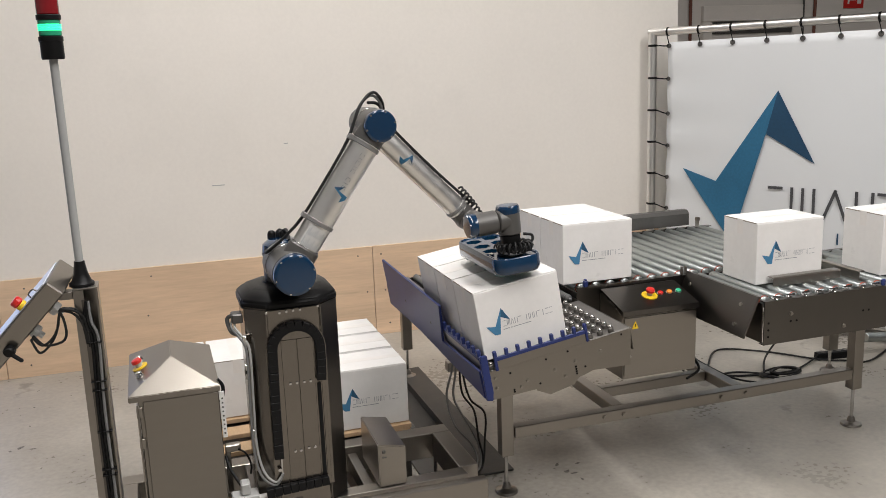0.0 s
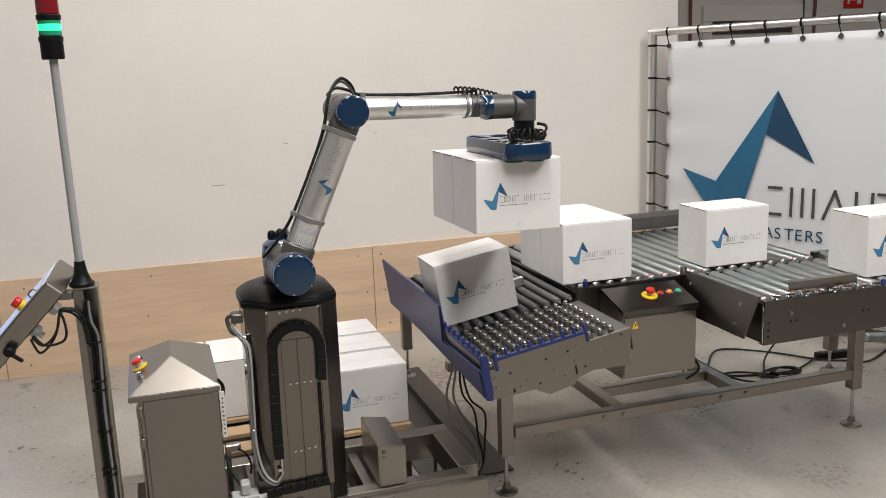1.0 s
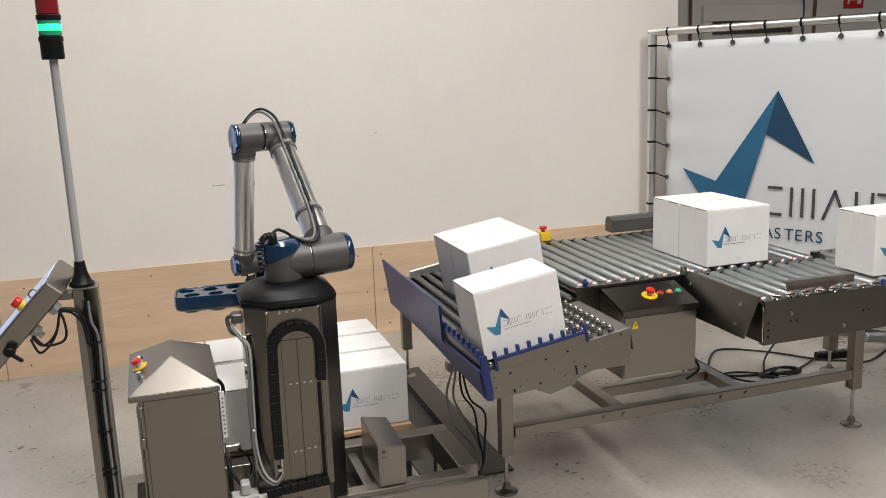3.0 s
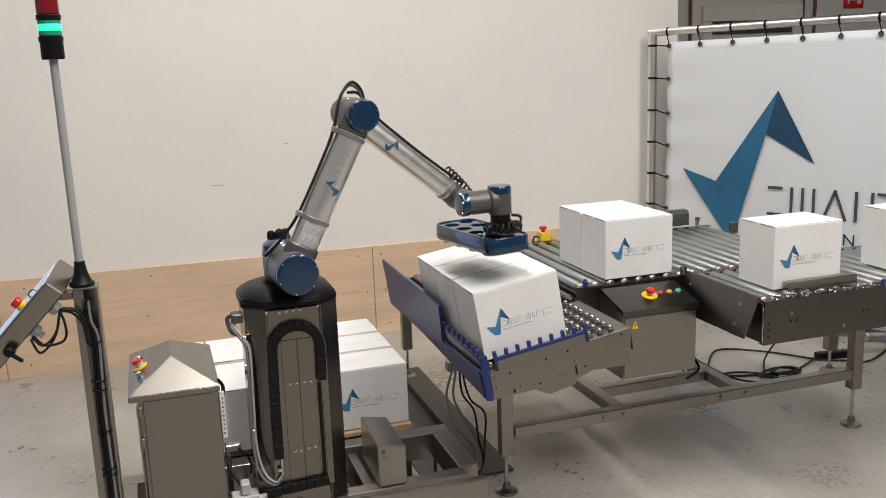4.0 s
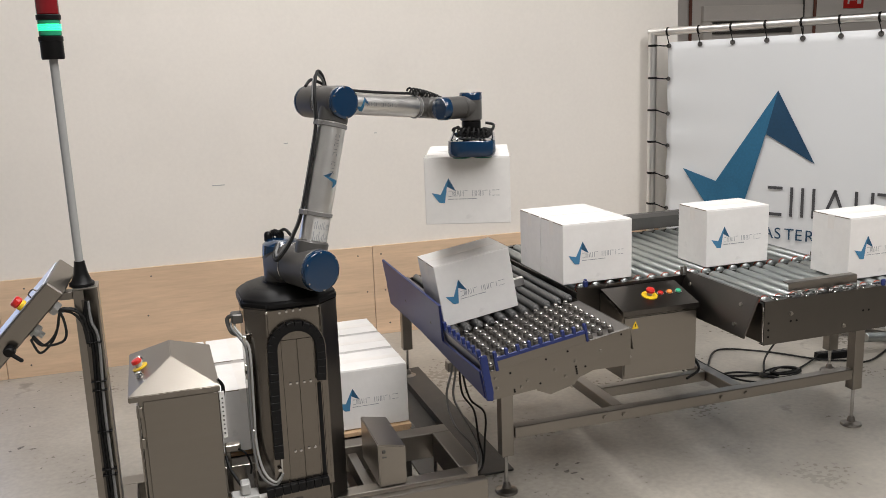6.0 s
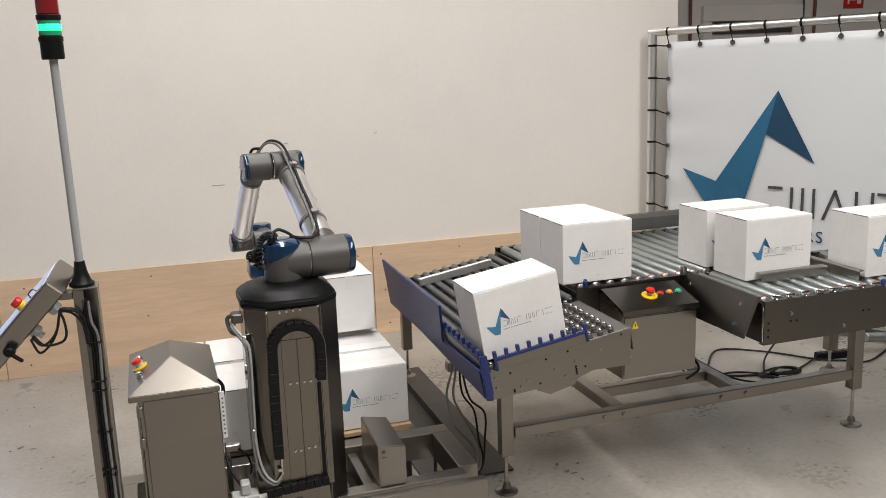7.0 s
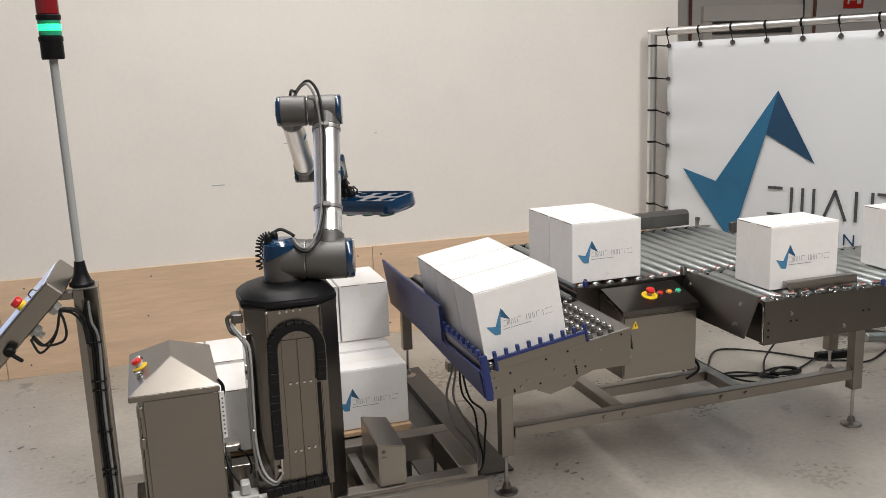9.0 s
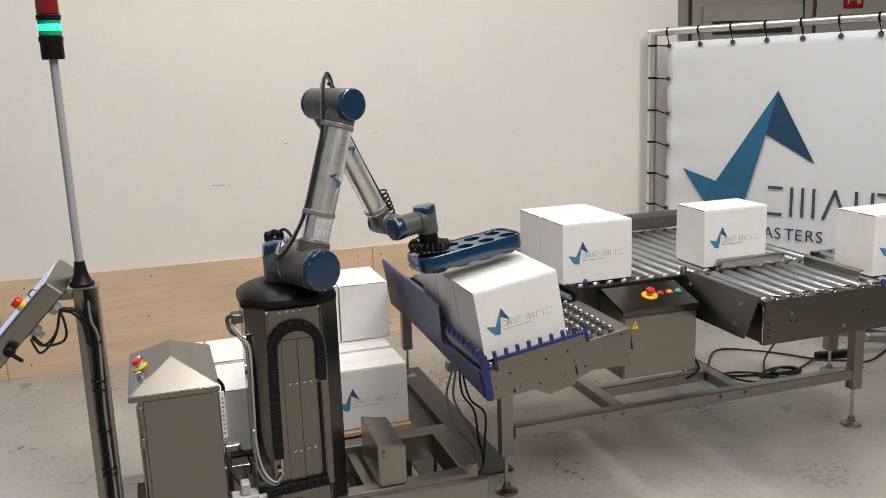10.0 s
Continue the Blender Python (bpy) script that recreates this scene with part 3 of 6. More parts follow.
def gripper(tool):
    """A blue vacuum gripper: a round-cornered tray with a honeycomb top over foam pads, long axis +y."""
    x, y0, y1 = GW / 2, -GN, GL - GN
    rings = [(rounded(-x + q, y0 + q, x - q, y1 - q, 0.055 - q), z) for q, z in ((0.010, -0.204), (0.004, -0.199), (0.0, -0.186), (0.002, -0.142), (0.005, -0.138), (0.010, -0.138), (0.012, -0.141), (0.012, -0.170))]
    bm = B()
    vs = [[bm.verts.new((*p, z)) for p in ring] for ring, z in rings]
    n = len(vs[0])
    for a, b in zip(vs, vs[1:]):
        for i in range(n):
            j = (i + 1) % n
            bm.faces.new((a[i], a[j], b[j], b[i]))
    bm.faces.new(list(reversed(vs[0])))
    bm.faces.new(vs[-1])
    g = part("gripper_body", bm, M_CAP, tool, "dark blue moulded vacuum gripper tray", smooth=True)
    # honeycomb web: one plate with a six-sided opening for each cell
    bm = B()
    hx, hy, top, low = 0.0425, 0.052, -0.143, -0.167
    for i in range(2):
        for j in range(3):
            cx, cy = -hx + 2 * hx * i, 0.130 + 2 * hy * j
            sh = 0.012 if i else -0.012
            outer = [(cx + a * hx, cy + b * hy) for a, b in ((-1, -1), (0, -1), (1, -1), (1, 1), (0, 1), (-1, 1))]
            inner = [(cx + a * hx, cy + b * hy + sh) for a, b in ((-0.74, -0.38), (0, -0.72), (0.74, -0.38), (0.74, 0.38), (0, 0.72), (-0.74, 0.38))]
            o = [bm.verts.new((*p, top)) for p in outer]
            u = [bm.verts.new((*p, top)) for p in inner]
            w = [bm.verts.new((*p, low)) for p in inner]
            for k in range(6):
                l = (k + 1) % 6
                bm.faces.new((o[k], o[l], u[l], u[k]))
                bm.faces.new((u[k], u[l], w[l], w[k]))
    bmesh.ops.remove_doubles(bm, verts=bm.verts[:], dist=0.0005)
    part("honeycomb_web", bm, M_CAP, g, "dark blue honeycomb web")
    bm = B()
    slab(bm, rounded(-0.080, 0.08, 0.080, 0.390, 0.03), "z", -0.1695, -0.1665)
    part("foam_bed", bm, M_FOAM, g, "dark green foam seen through the web")
    for cy in (0.0, 0.11, 0.22, 0.33):
        for cx in (-0.045, 0.045):
            bm = B()
            lathe(bm, [(0.036, -0.214), (0.038, -0.211), (0.034, -0.2045)], 16, T(cx, cy, 0))
            part("foam_pad", bm, M_FOAM, g, "green foam sealing pad", smooth=True)
    bm = B()
    slab(bm, rounded(-0.080, -0.070, 0.080, 0.074, 0.03), "z", -0.168, -0.1425)
    part("flange_plate", bm, M_CAP, g)
    bm = B()
    for k in range(3):
        box(bm, (-0.070 + 0.05 * k, 0.040, -0.142), (-0.058 + 0.05 * k, 0.068, -0.136), 0.002)
    part("clip", bm, M_CHROME, g, "small bright steel clip")
    bm = B()
    rnd = random.Random(3)
    pts = []
    for k in range(170):
        a = -2.9 + 0.030 * k
        r = 0.066 + 0.017 * math.cos(0.66 * k) + rnd.uniform(-0.003, 0.003)
        pts.append((r * math.cos(a), r * math.sin(a), -0.100 - 0.00012 * k + 0.018 * math.sin(0.66 * k) + rnd.uniform(-0.004, 0.004)))
    tube(bm, pts, 0.0042, 6, 2)
    tube(bm, [(0.05, 0.0, -0.12), (0.085, -0.01, -0.10), (0.092, 0.0, -0.078), (0.06, 0.01, -0.07)], 0.006, 7)
    part("coiled_hose", bm, M_RUBBER, tool, smooth=True)
    bm = B()
    tube(bm, [(-0.052, -0.02, -0.122), (-0.02, -0.058, -0.128), (0.04, -0.045, -0.128), (0.062, 0.01, -0.130), (0.05, 0.06, -0.138)], 0.005, 7)
    part("hose", bm, M_DKCABLE, tool, "grey air hose", smooth=True)
    bm = B()
    box(bm, (-0.045, -0.03, -0.137), (0.045, 0.05, -0.122), 0.004)
    part("valve_block", bm, M_BLACK, tool)


def robot_pose(q1, a, b, c, s, g):
    """Poses of the six moving links in the robot's own space; angles in radians."""
    z = HB - ROBOT_Z
    Rz = Matrix.Rotation(q1, 4, "Z")
    RY = lambda w: Matrix.Rotation(-w, 4, "Y")
    sh = T(0, 0, z) @ Rz
    S = sh @ T(0, -O1, 0)
    ua = S @ RY(a)
    E2 = S @ T(A2 * math.cos(a), O2, A2 * math.sin(a))
    fa = E2 @ RY(b)
    W1 = E2 @ T(A3 * math.cos(b), -O3, A3 * math.sin(b))
    w1 = W1 @ RY(c)
    w2 = w1 @ T(D5, 0, 0) @ Matrix.Rotation(s, 4, "X")
    tool = w2 @ Matrix.Rotation(g - q1 - math.pi / 2, 4, "Z")
    return sh, ua, fa, w1, w2, tool

# ---- roller conveyors ----
ZR = 0.935                                        # top of the rollers
ROLLERS = {}


def roller(parent, p0, p1, r=0.025, mt=None):
    """A zinc tube with red drive hub at its front end."""
    a, b = Vector(p0), Vector(p1)
    L = round((b - a).length, 4)
    if (L, r, mt) not in ROLLERS:
        bm = B()
        lathe(bm, [(r * 0.35, 0.0), (r * 0.9, 0.002), (r, 0.006), (r, L - 0.006), (r * 0.9, L - 0.002), (r * 0.35, L)], 14)
        lathe(bm, [(r * 0.62, 0.012), (r * 1.06, 0.014), (r * 1.06, 0.020), (r * 0.62, 0.022)], 14, mi=1)
        rod(bm, (0, 0, -0.018), (0, 0, L + 0.018), 0.006, 8)
        for f in bm.faces:
            f.smooth = True
        me = bpy.data.meshes.new("roller")
        bm.to_mesh(me)
        bm.free()
        me.materials.append(mt or M_ZINC)
        me.materials.append(mt or M_REDBAND)
        ROLLERS[(L, r, mt)] = me
    ob = new("roller", ROLLERS[(L, r, mt)])
    ob.parent = parent
    ob.matrix_basis = along(a, b)
    return ob


M_GREYROLL = mat("grey_tube", (0.085, 0.085, 0.085), 0.38, var=0.08)
M_PLATE = mat("dark_plate", (0.20, 0.19, 0.18), 0.45, 0.9, var=0.08)
M_REDBAND = mat("red_band", (0.30, 0.045, 0.015), 0.45, var=0.1)


def bolts(name, parent, pts, d=(0, -1, 0), r=0.008, h=0.006, mt=None):
    for p in pts:
        bm = B()
        m = along(p, Vector(p) + Vector(d))
        lathe(bm, [(r * 1.25, 0), (r * 1.25, 0.0015), (r, 0.002), (r, h)], 8, m)
        part(name, bm, mt or M_STEEL, parent)


def foot(parent, x, y, z1, r=0.009):
    bm = B()
    rod(bm, (x, y, 0.02), (x, y, z1), r, 12)
    part("foot_spindle", bm, M_CHROME, parent, smooth=True)
    bm = B()
    lathe(bm, [(0.052, 0.0), (0.054, 0.004), (0.050, 0.012), (0.022, 0.022), (0.017, 0.042), (0.012, 0.05)], 24, T(x, y, 0))
    part("foot_plate", bm, M_STEEL, parent, smooth=True)


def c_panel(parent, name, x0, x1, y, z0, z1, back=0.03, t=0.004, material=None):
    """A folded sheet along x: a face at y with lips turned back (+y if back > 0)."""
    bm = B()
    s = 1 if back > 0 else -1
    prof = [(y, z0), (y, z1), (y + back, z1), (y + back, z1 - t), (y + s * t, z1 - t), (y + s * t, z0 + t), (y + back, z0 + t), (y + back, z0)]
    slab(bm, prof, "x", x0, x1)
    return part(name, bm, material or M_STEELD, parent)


def conveyor_main():
    """The accumulating zone that feeds the tilting table."""
    th = thing("roller_conveyor", "stainless roller conveyor of bright zinc rollers with red drive hubs", "roller conveyor")
    x = 1.375
    while x < 2.66:
        roller(th, (x, 0.215, ZR - 0.025), (x, 1.16, ZR - 0.025))
        x += 0.0745
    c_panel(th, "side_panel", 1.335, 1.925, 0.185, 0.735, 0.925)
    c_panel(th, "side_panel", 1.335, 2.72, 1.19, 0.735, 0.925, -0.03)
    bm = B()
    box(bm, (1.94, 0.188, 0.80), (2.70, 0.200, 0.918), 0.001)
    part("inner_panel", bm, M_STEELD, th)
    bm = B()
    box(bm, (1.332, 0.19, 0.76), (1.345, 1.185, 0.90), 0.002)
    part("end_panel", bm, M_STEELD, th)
    bm = B()
    for k in range(17):
        xx = 1.375 + k * 0.0745
        lathe(bm, [(0.019, -0.008), (0.021, -0.006), (0.021, 0.006), (0.019, 0.008)], 10, along((xx, 1.172, ZR - 0.025), (xx, 2, ZR - 0.025)))
    part("drive_hub", bm, M_BLACK, th)
    bm = B()
    slab(bm, [(1.215, 0.93), (1.215, 1.0), (1.235, 1.02), (1.275, 1.02), (1.295, 1.0), (1.295, 0.93)], "x", 2.08, 2.60)
    part("drive_cover", bm, M_DARK, th, "dark folded cover over the drive")
    bolts("bolt", th, [(1.47, 0.185, 0.885), (1.90, 0.185, 0.88), (1.50, 0.185, 0.78), (1.85, 0.185, 0.78)])
    bm = B()
    box(bm, (1.367, 0.176, 0.925), (1.387, 0.196, 0.955), 0.004)
    box(bm, (1.370, 0.179, 0.955), (1.384, 0.193, 0.962), 0.003)
    part("sensor", bm, M_BLUE, th, "small blue light sensor")
    bm = B()
    box(bm, (1.885, 0.182, 0.92), (1.889, 0.205, 0.965), 0.001)
    box(bm, (1.905, 0.182, 0.92), (1.909, 0.205, 0.965), 0.001)
    part("end_stop", bm, M_STEEL, th)
    frame_under(th)
    return th


def frame_under(th):
    """Square-tube underframe with levelling feet."""
    def beam(name, lo, hi):
        bm = B()
        box(bm, lo, hi, 0.004, seg=2)
        return part(name, bm, M_STEEL, th)
    beam("long_rail", (1.005, 0.15, 0.265), (2.893, 0.205, 0.32))
    beam("long_rail", (1.005, 1.10, 0.265), (2.5, 1.155, 0.32))
    for x in (1.53, 2.20):
        beam("cross_rail", (x, 0.207, 0.266), (x + 0.06, 1.098, 0.319))
    for x, y, z1 in ((0.938, 0.15, 0.68), (2.897, 0.15, 0.735), (2.897, 1.80, 0.735), (0.945, 1.80, 0.60)):
        beam("leg", (x, y, 0.185 if x < 1 else 0.205), (x + 0.06, y + 0.055, z1))
        foot(th, x + 0.03, y + 0.028, 0.2)
    beam("inner_rail", (1.592, 0.43, 0.266), (2.198, 0.48, 0.318))
    bolts("bolt", th, [(1.46, 0.15, 0.293), (1.56, 0.15, 0.293), (2.10, 0.15, 0.293), (2.24, 0.15, 0.293)], r=0.011, h=0.009)


def conveyor_infeed():
    """The infeed zone nearer the camera, with a slanted guard at its end."""
    th = thing("roller_conveyor", "stainless infeed roller conveyor with zinc rollers and red hubs", "roller conveyor")
    x = 1.962
    while x < 4.6:
        roller(th, (x, -0.325, ZR - 0.025), (x, 0.165 if x < 2.72 else 0.29, ZR - 0.025))
        x += 0.0745
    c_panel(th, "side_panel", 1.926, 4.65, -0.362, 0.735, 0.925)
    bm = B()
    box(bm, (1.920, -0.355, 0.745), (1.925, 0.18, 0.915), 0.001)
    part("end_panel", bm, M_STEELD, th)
    bm = B()
    slab(bm, [(1.919, 0.945), (1.905, 0.945), (1.838, 0.772), (1.843, 0.770), (1.911, 0.935), (1.919, 0.935)], "y", -0.345, 0.178)
    part("guard_plate", bm, M_STEELD, th, "slanted stainless guard plate")
    bolts("bolt", th, [(1.885, 0.12, 0.895), (1.885, -0.26, 0.895), (1.853, 0.12, 0.812), (1.853, -0.26, 0.812)], d=(-1, 0, 0.38))
    bolts("bolt", th, [(2.06, -0.362, 0.86), (2.62, -0.362, 0.86), (2.34, -0.362, 0.77), (2.95, -0.362, 0.88)])
    for x, z in ((2.06, 0.826), (2.09, 0.826), (2.44, 0.826), (2.47, 0.826), (1.948, 0.83), (1.948, 0.80), (1.948, 0.77)):
        bm = B()
        rod(bm, (x, -0.3635, z), (x, -0.361, z), 0.005, 8)
        part("hole", bm, M_BLACK, th)
    for x, y, z0 in ((3.5, -0.30, 0.2), (3.357, 0.84, 0.14)):
        bm = B()
        box(bm, (x, y, z0), (x + 0.07, y + 0.06, 0.74), 0.004)
        part("leg", bm, M_STEEL, th)
        foot(th, x + 0.035, y + 0.03, z0 + 0.01)
    bm = B()
    rod(bm, (3.78, 1.0, 0.125), (4.4, 1.0, 0.06), 0.030, 16, 0, 0.004)
    part("drive_tube", bm, M_ZINC, th, smooth=True)
    c_panel(th, "side_panel", 2.735, 4.65, 0.325, 0.735, 0.925, -0.03)
    x = 1.962 + 0.037
    k = 0
    while x < 4.5:
        bm = B()
        rod(bm, (x, -0.352, 0.917 - 0.004 * (k % 2)), (x, -0.318, 0.921), 0.011, 10, 0, 0.003)
        rod(bm, (x - 0.018, -0.335, 0.934), (x + 0.020, -0.338, 0.930 + 0.004 * (k % 3)), 0.005, 8)
        part("hub_clip", bm, M_CHROME, th, smooth=True)
        x += 0.0745
        k += 1
    bm = B()
    box(bm, (2.535, -0.366, 0.925), (2.553, -0.350, 0.955), 0.004)
    part("sensor", bm, M_BLUE, th, "small blue light sensor")
    for y in (0.10,):
        bm = B()
        box(bm, (2.80, -0.30, 0.69), (2.86, 0.14, 0.734), 0.003)
        part("cross_rail", bm, M_STEEL, th)
    return th


# ---- tilting ball table ----
TILT = 9.1
TABLE = T(0.700, -0.29, 0.814) @ Matrix.Rotation(radians(-TILT), 4, "Y")   # x up the slope, y away, z off the plate


def table():
    th = thing("tilting_table", "tilted stainless transfer table with ball casters, rollers and blue fences", "transfer table", TABLE)
    for x0, x1 in ((-0.002, 0.268), (0.274, 0.618)):
        bm = B()
        box(bm, (x0, -0.026, -0.036), (x1, 0.425, -0.030), 0.001)
        part("ball_plate", bm, M_PLATE, th)
    # ball casters in a square grid
    bm0 = B()
    lathe(bm0, [(0.0125, -0.030), (0.0125, -0.013), (0.011, -0.011)], 12)
    lathe(bm0, [(0.0112, -0.013), (0.0104, -0.006), (0.0080, -0.0025), (0.0045, -0.0006), (0.001, 0.0)], 12, mi=1)
    for f in bm0.faces:
        f.smooth = True
    me = bpy.data.meshes.new("ball_caster")
    bm0.to_mesh(me)
    bm0.free()
    me.materials.append(M_PLATE)
    me.materials.append(M_BALL)
    for j in range(9):
        for i in range(12):
            ob = new("ball_caster", me)
            ob.parent = th
            ob.matrix_basis = T(0.0195 + i * 0.0475, -0.010 + j * 0.0505, 0)
    # inclined rollers on the far part
    for k in range(11):
        x = 0.040 + k * 0.0545
        roller(th, (x, 0.445, -0.018), (x, 1.42, -0.018), 0.0175, M_GREYROLL)
    bm = B()
    box(bm, (-0.01, 1.44, -0.13), (0.63, 1.445, -0.02), 0.001)
    part("end_panel", bm, M_STEELD, th)
    bm = B()
    box(bm, (-0.008, 0.427, -0.14), (0.618, 0.432, -0.050), 0.001)
    part("cross_panel", bm, M_STEELD, th)
    # added dark sheet that makes the gaps between the rollers dark
    bm = B()
    box(bm, (-0.006, 0.434, -0.100), (0.618, 1.438, -0.096), 0.001)
    part("gap_shade_sheet", bm, M_DARK, th)
    bm = B()
    box(bm, (0.622, -0.02, -0.13), (0.627, 1.438, -0.034), 0.001)
    part("high_panel", bm, M_STEELD, th)
    bm = B()
    slab(bm, [(-0.003, -0.146), (-0.003, -0.031), (0.621, -0.031), (0.597, -0.184), (0.432, -0.156), (0.38, -0.165), (0.267, -0.165)], "y", -0.032, -0.028)
    part("side_panel", bm, M_SATIN, th)
    bm = B()
    slab(bm, [(0.185, -0.170), (0.20, -0.150), (0.40, -0.150), (0.345, -0.195), (0.24, -0.205)], "y", -0.020, -0.0165)
    part("hinge_plate", bm, M_SATIN, th)
    bolts("bolt", th, [(0.022, -0.032, -0.062), (0.022, -0.032, -0.105), (0.15, -0.032, -0.112), (0.27, -0.032, -0.105), (0.36, -0.032, -0.095), (0.475, -0.032, -0.085), (0.31, -0.032, -0.145), (0.12, -0.032, -0.13)], r=0.006)
    bm = B()
    for x, z in ((0.085, -0.060), (0.24, -0.050), (0.335, -0.045), (0.575, -0.045), (0.36, -0.118), (0.36, -0.128), (0.36, -0.138), (0.36, -0.148), (0.40, -0.13), (0.20, -0.14), (0.09, -0.14), (0.09, -0.132)):
        rod(bm, (x, -0.0335, z), (x, -0.031, z), 0.0045, 8)
    part("hole", bm, M_BLACK, th)
    # steel carriers under the toothed fences
    bm = B()
    box(bm, (0.034, -0.041, -0.030), (0.418, -0.037, 0.010), 0.001)
    part("fence_carrier", bm, M_SATIN, th)
    bm = B()
    box(bm, (-0.020, -0.010, -0.034), (-0.016, 0.430, 0.022), 0.001)
    part("fence_carrier", bm, M_SATIN, th)
    # blue toothed front fence
    bm = B()
    box(bm, (0.030, -0.046, 0.008), (0.424, -0.036, 0.024), 0.002)
    box(bm, (0.026, -0.048, -0.030), (0.038, -0.035, 0.030), 0.002)
    box(bm, (0.416, -0.048, -0.026), (0.426, -0.035, 0.030), 0.002)
    for k in range(9):
        x = 0.026 + k * 0.0482
        box(bm, (x, -0.047, 0.020), (x + 0.015, -0.033, 0.050), 0.003)
    part("front_fence", bm, M_BLUE, th, "blue plastic toothed fence")
    # blue fence along the low side
    bm = B()
    slab(bm, [(1.30, 0.157), (1.30, -0.087), (0.776, -0.082), (-0.045, -0.125), (-0.032, -0.014), (0.428, -0.032), (0.365, 0.149)], "x", -0.038, -0.027)
    bmesh.ops.bevel(bm, geom=bm.edges[:], offset=0.002, segments=1, affect="EDGES")
    part("low_fence", bm, M_BLUE, th, "blue plastic fence board")
    bm = B()
    slab(bm, [(-0.036, -0.130), (-0.010, -0.137), (-0.004, -0.100), (-0.004, 0.050), (-0.034, 0.052)], "y", -0.062, -0.047)
    bmesh.ops.bevel(bm, geom=bm.edges[:], offset=0.003, segments=2, affect="EDGES")
    part("corner_post", bm, M_BLUE, th, "blue plastic corner post")
    bm = B()
    box(bm, (-0.025, -0.012, 0.018), (-0.015, 0.425, 0.034), 0.002)
    for k in range(8):
        y = -0.012 + k * 0.058
        box(bm, (-0.026, y, 0.030), (-0.010, y + 0.018, 0.060), 0.003)
    part("side_fence", bm, M_BLUE, th, "blue plastic toothed fence")
    bm = B()
    for y in (0.55, 0.95):
        rod(bm, (-0.0385, y, 0.02), (-0.037, y, 0.02), 0.007, 8)
    part("hole", bm, M_BLACK, th)
    return th

# ---- robot pedestal ----
def octagon(hx, hy, cx, cy):
    return [(-hx + cx, -hy), (hx - cx, -hy), (hx, -hy + cy), (hx, hy - cy), (hx - cx, hy), (-hx + cx, hy), (-hx, hy - cy), (-hx, -hy + cy)]


def pedestal():
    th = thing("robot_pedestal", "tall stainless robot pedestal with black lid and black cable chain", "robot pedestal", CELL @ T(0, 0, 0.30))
    o = -0.30
    bm = B()
    slab(bm, octagon(0.171, 0.17, 0.073, 0.07), "z", 0.0, 1.095 + o)
    bmesh.ops.bevel(bm, geom=[e for e in bm.edges if abs(e.verts[0].co.z - e.verts[1].co.z) > 0.5], offset=0.004, segments=2, affect="EDGES")
    part("column", bm, M_SHELL, th)
    # right chamfer sheet darkened for its dark reflection, and a black edge strip
    bm = B()
    slab(bm, [(0.099, -0.1725), (0.104, -0.1725), (0.174, -0.106), (0.174, 0.02), (0.1715, 0.02), (0.1715, -0.105)], "z", 0.003, 1.09 + o)
    part("chamfer_shade", bm, M_STEELD, th, "steel corner chamfer, darkened for its dark reflection")
    bm = B()
    box(bm, (0.1745, 0.0, 0.003), (0.178, 0.022, 1.085 + o), 0.001)
    part("edge_strip", bm, M_BLACK, th)
    bm = B()
    ring = [(0.985, 1.085), (1.01, 1.09), (1.01, 1.114), (0.945, 1.128), (0.76, 1.150), (0.58, 1.158)]
    rings = []
    for s, z in ring:
        rings.append([bm.verts.new((x * s * (1 if s > 0.7 else 1), y * s, z + o)) for x, y in octagon(0.178, 0.175, 0.085 if s > 0.7 else 0.10, 0.08 if s > 0.7 else 0.10)])
    for a, b in zip(rings, rings[1:]):
        for i in range(8):
            j = (i + 1) % 8
            bm.faces.new((a[i], a[j], b[j], b[i]))
    bm.faces.new(list(reversed(rings[0])))
    bm.faces.new(rings[-1])
    bmesh.ops.bevel(bm, geom=bm.edges[:], offset=0.006, segments=2, affect="EDGES")
    part("lid", bm, M_BLACK, th, "black moulded lid", smooth=True)
    # recess rim and inner plates
    def arch(r, z0, zc, n=12, x=0.0):
        return [(x + r, z0)] + [(x + r * math.cos(math.pi * k / n), zc + r * math.sin(math.pi * k / n)) for k in range(n + 1)] + [(x - r, z0)]
    bm = B()
    slab(bm, [(x, z + o) for x, z in arch(0.112, 0.375, 0.93)], "y", -0.1735, -0.1695)
    part("recess", bm, M_SHELL, th, "stainless cover plate behind the cable chain")
    for x0, x1 in ((-0.054, 0.0035), (0.0050, 0.064)):
        bm = B()
        box(bm, (x0, -0.1765, 0.41 + o), (x1, -0.1738, 0.97 + o), 0.0008)
        part("inner_plate", bm, M_SHELL, th)
    bm = B()
    box(bm, (0.088, -0.1765, 0.40 + o), (0.101, -0.1738, 0.80 + o), 0.0008)
    part("slot_plate", bm, M_SHELL, th)
    bm = B()
    box(bm, (0.070, -0.1790, 0.40 + o), (0.084, -0.1740, 0.79 + o), 0.001)
    box(bm, (-0.02, -0.1790, 0.380 + o), (0.084, -0.1740, 0.396 + o), 0.001)
    part("slot_edge", bm, M_BLACK, th)
    pts = [(-0.03, 0.80), (-0.005, 0.80), (0.022, 0.80), (0.046, 0.80), (-0.03, 0.53), (-0.008, 0.53), (0.022, 0.535), (0.046, 0.535), (-0.05, 1.075), (-0.025, 1.077), (0.0, 1.078), (0.025, 1.079), (-0.098, 1.08), (0.092, 1.085)]
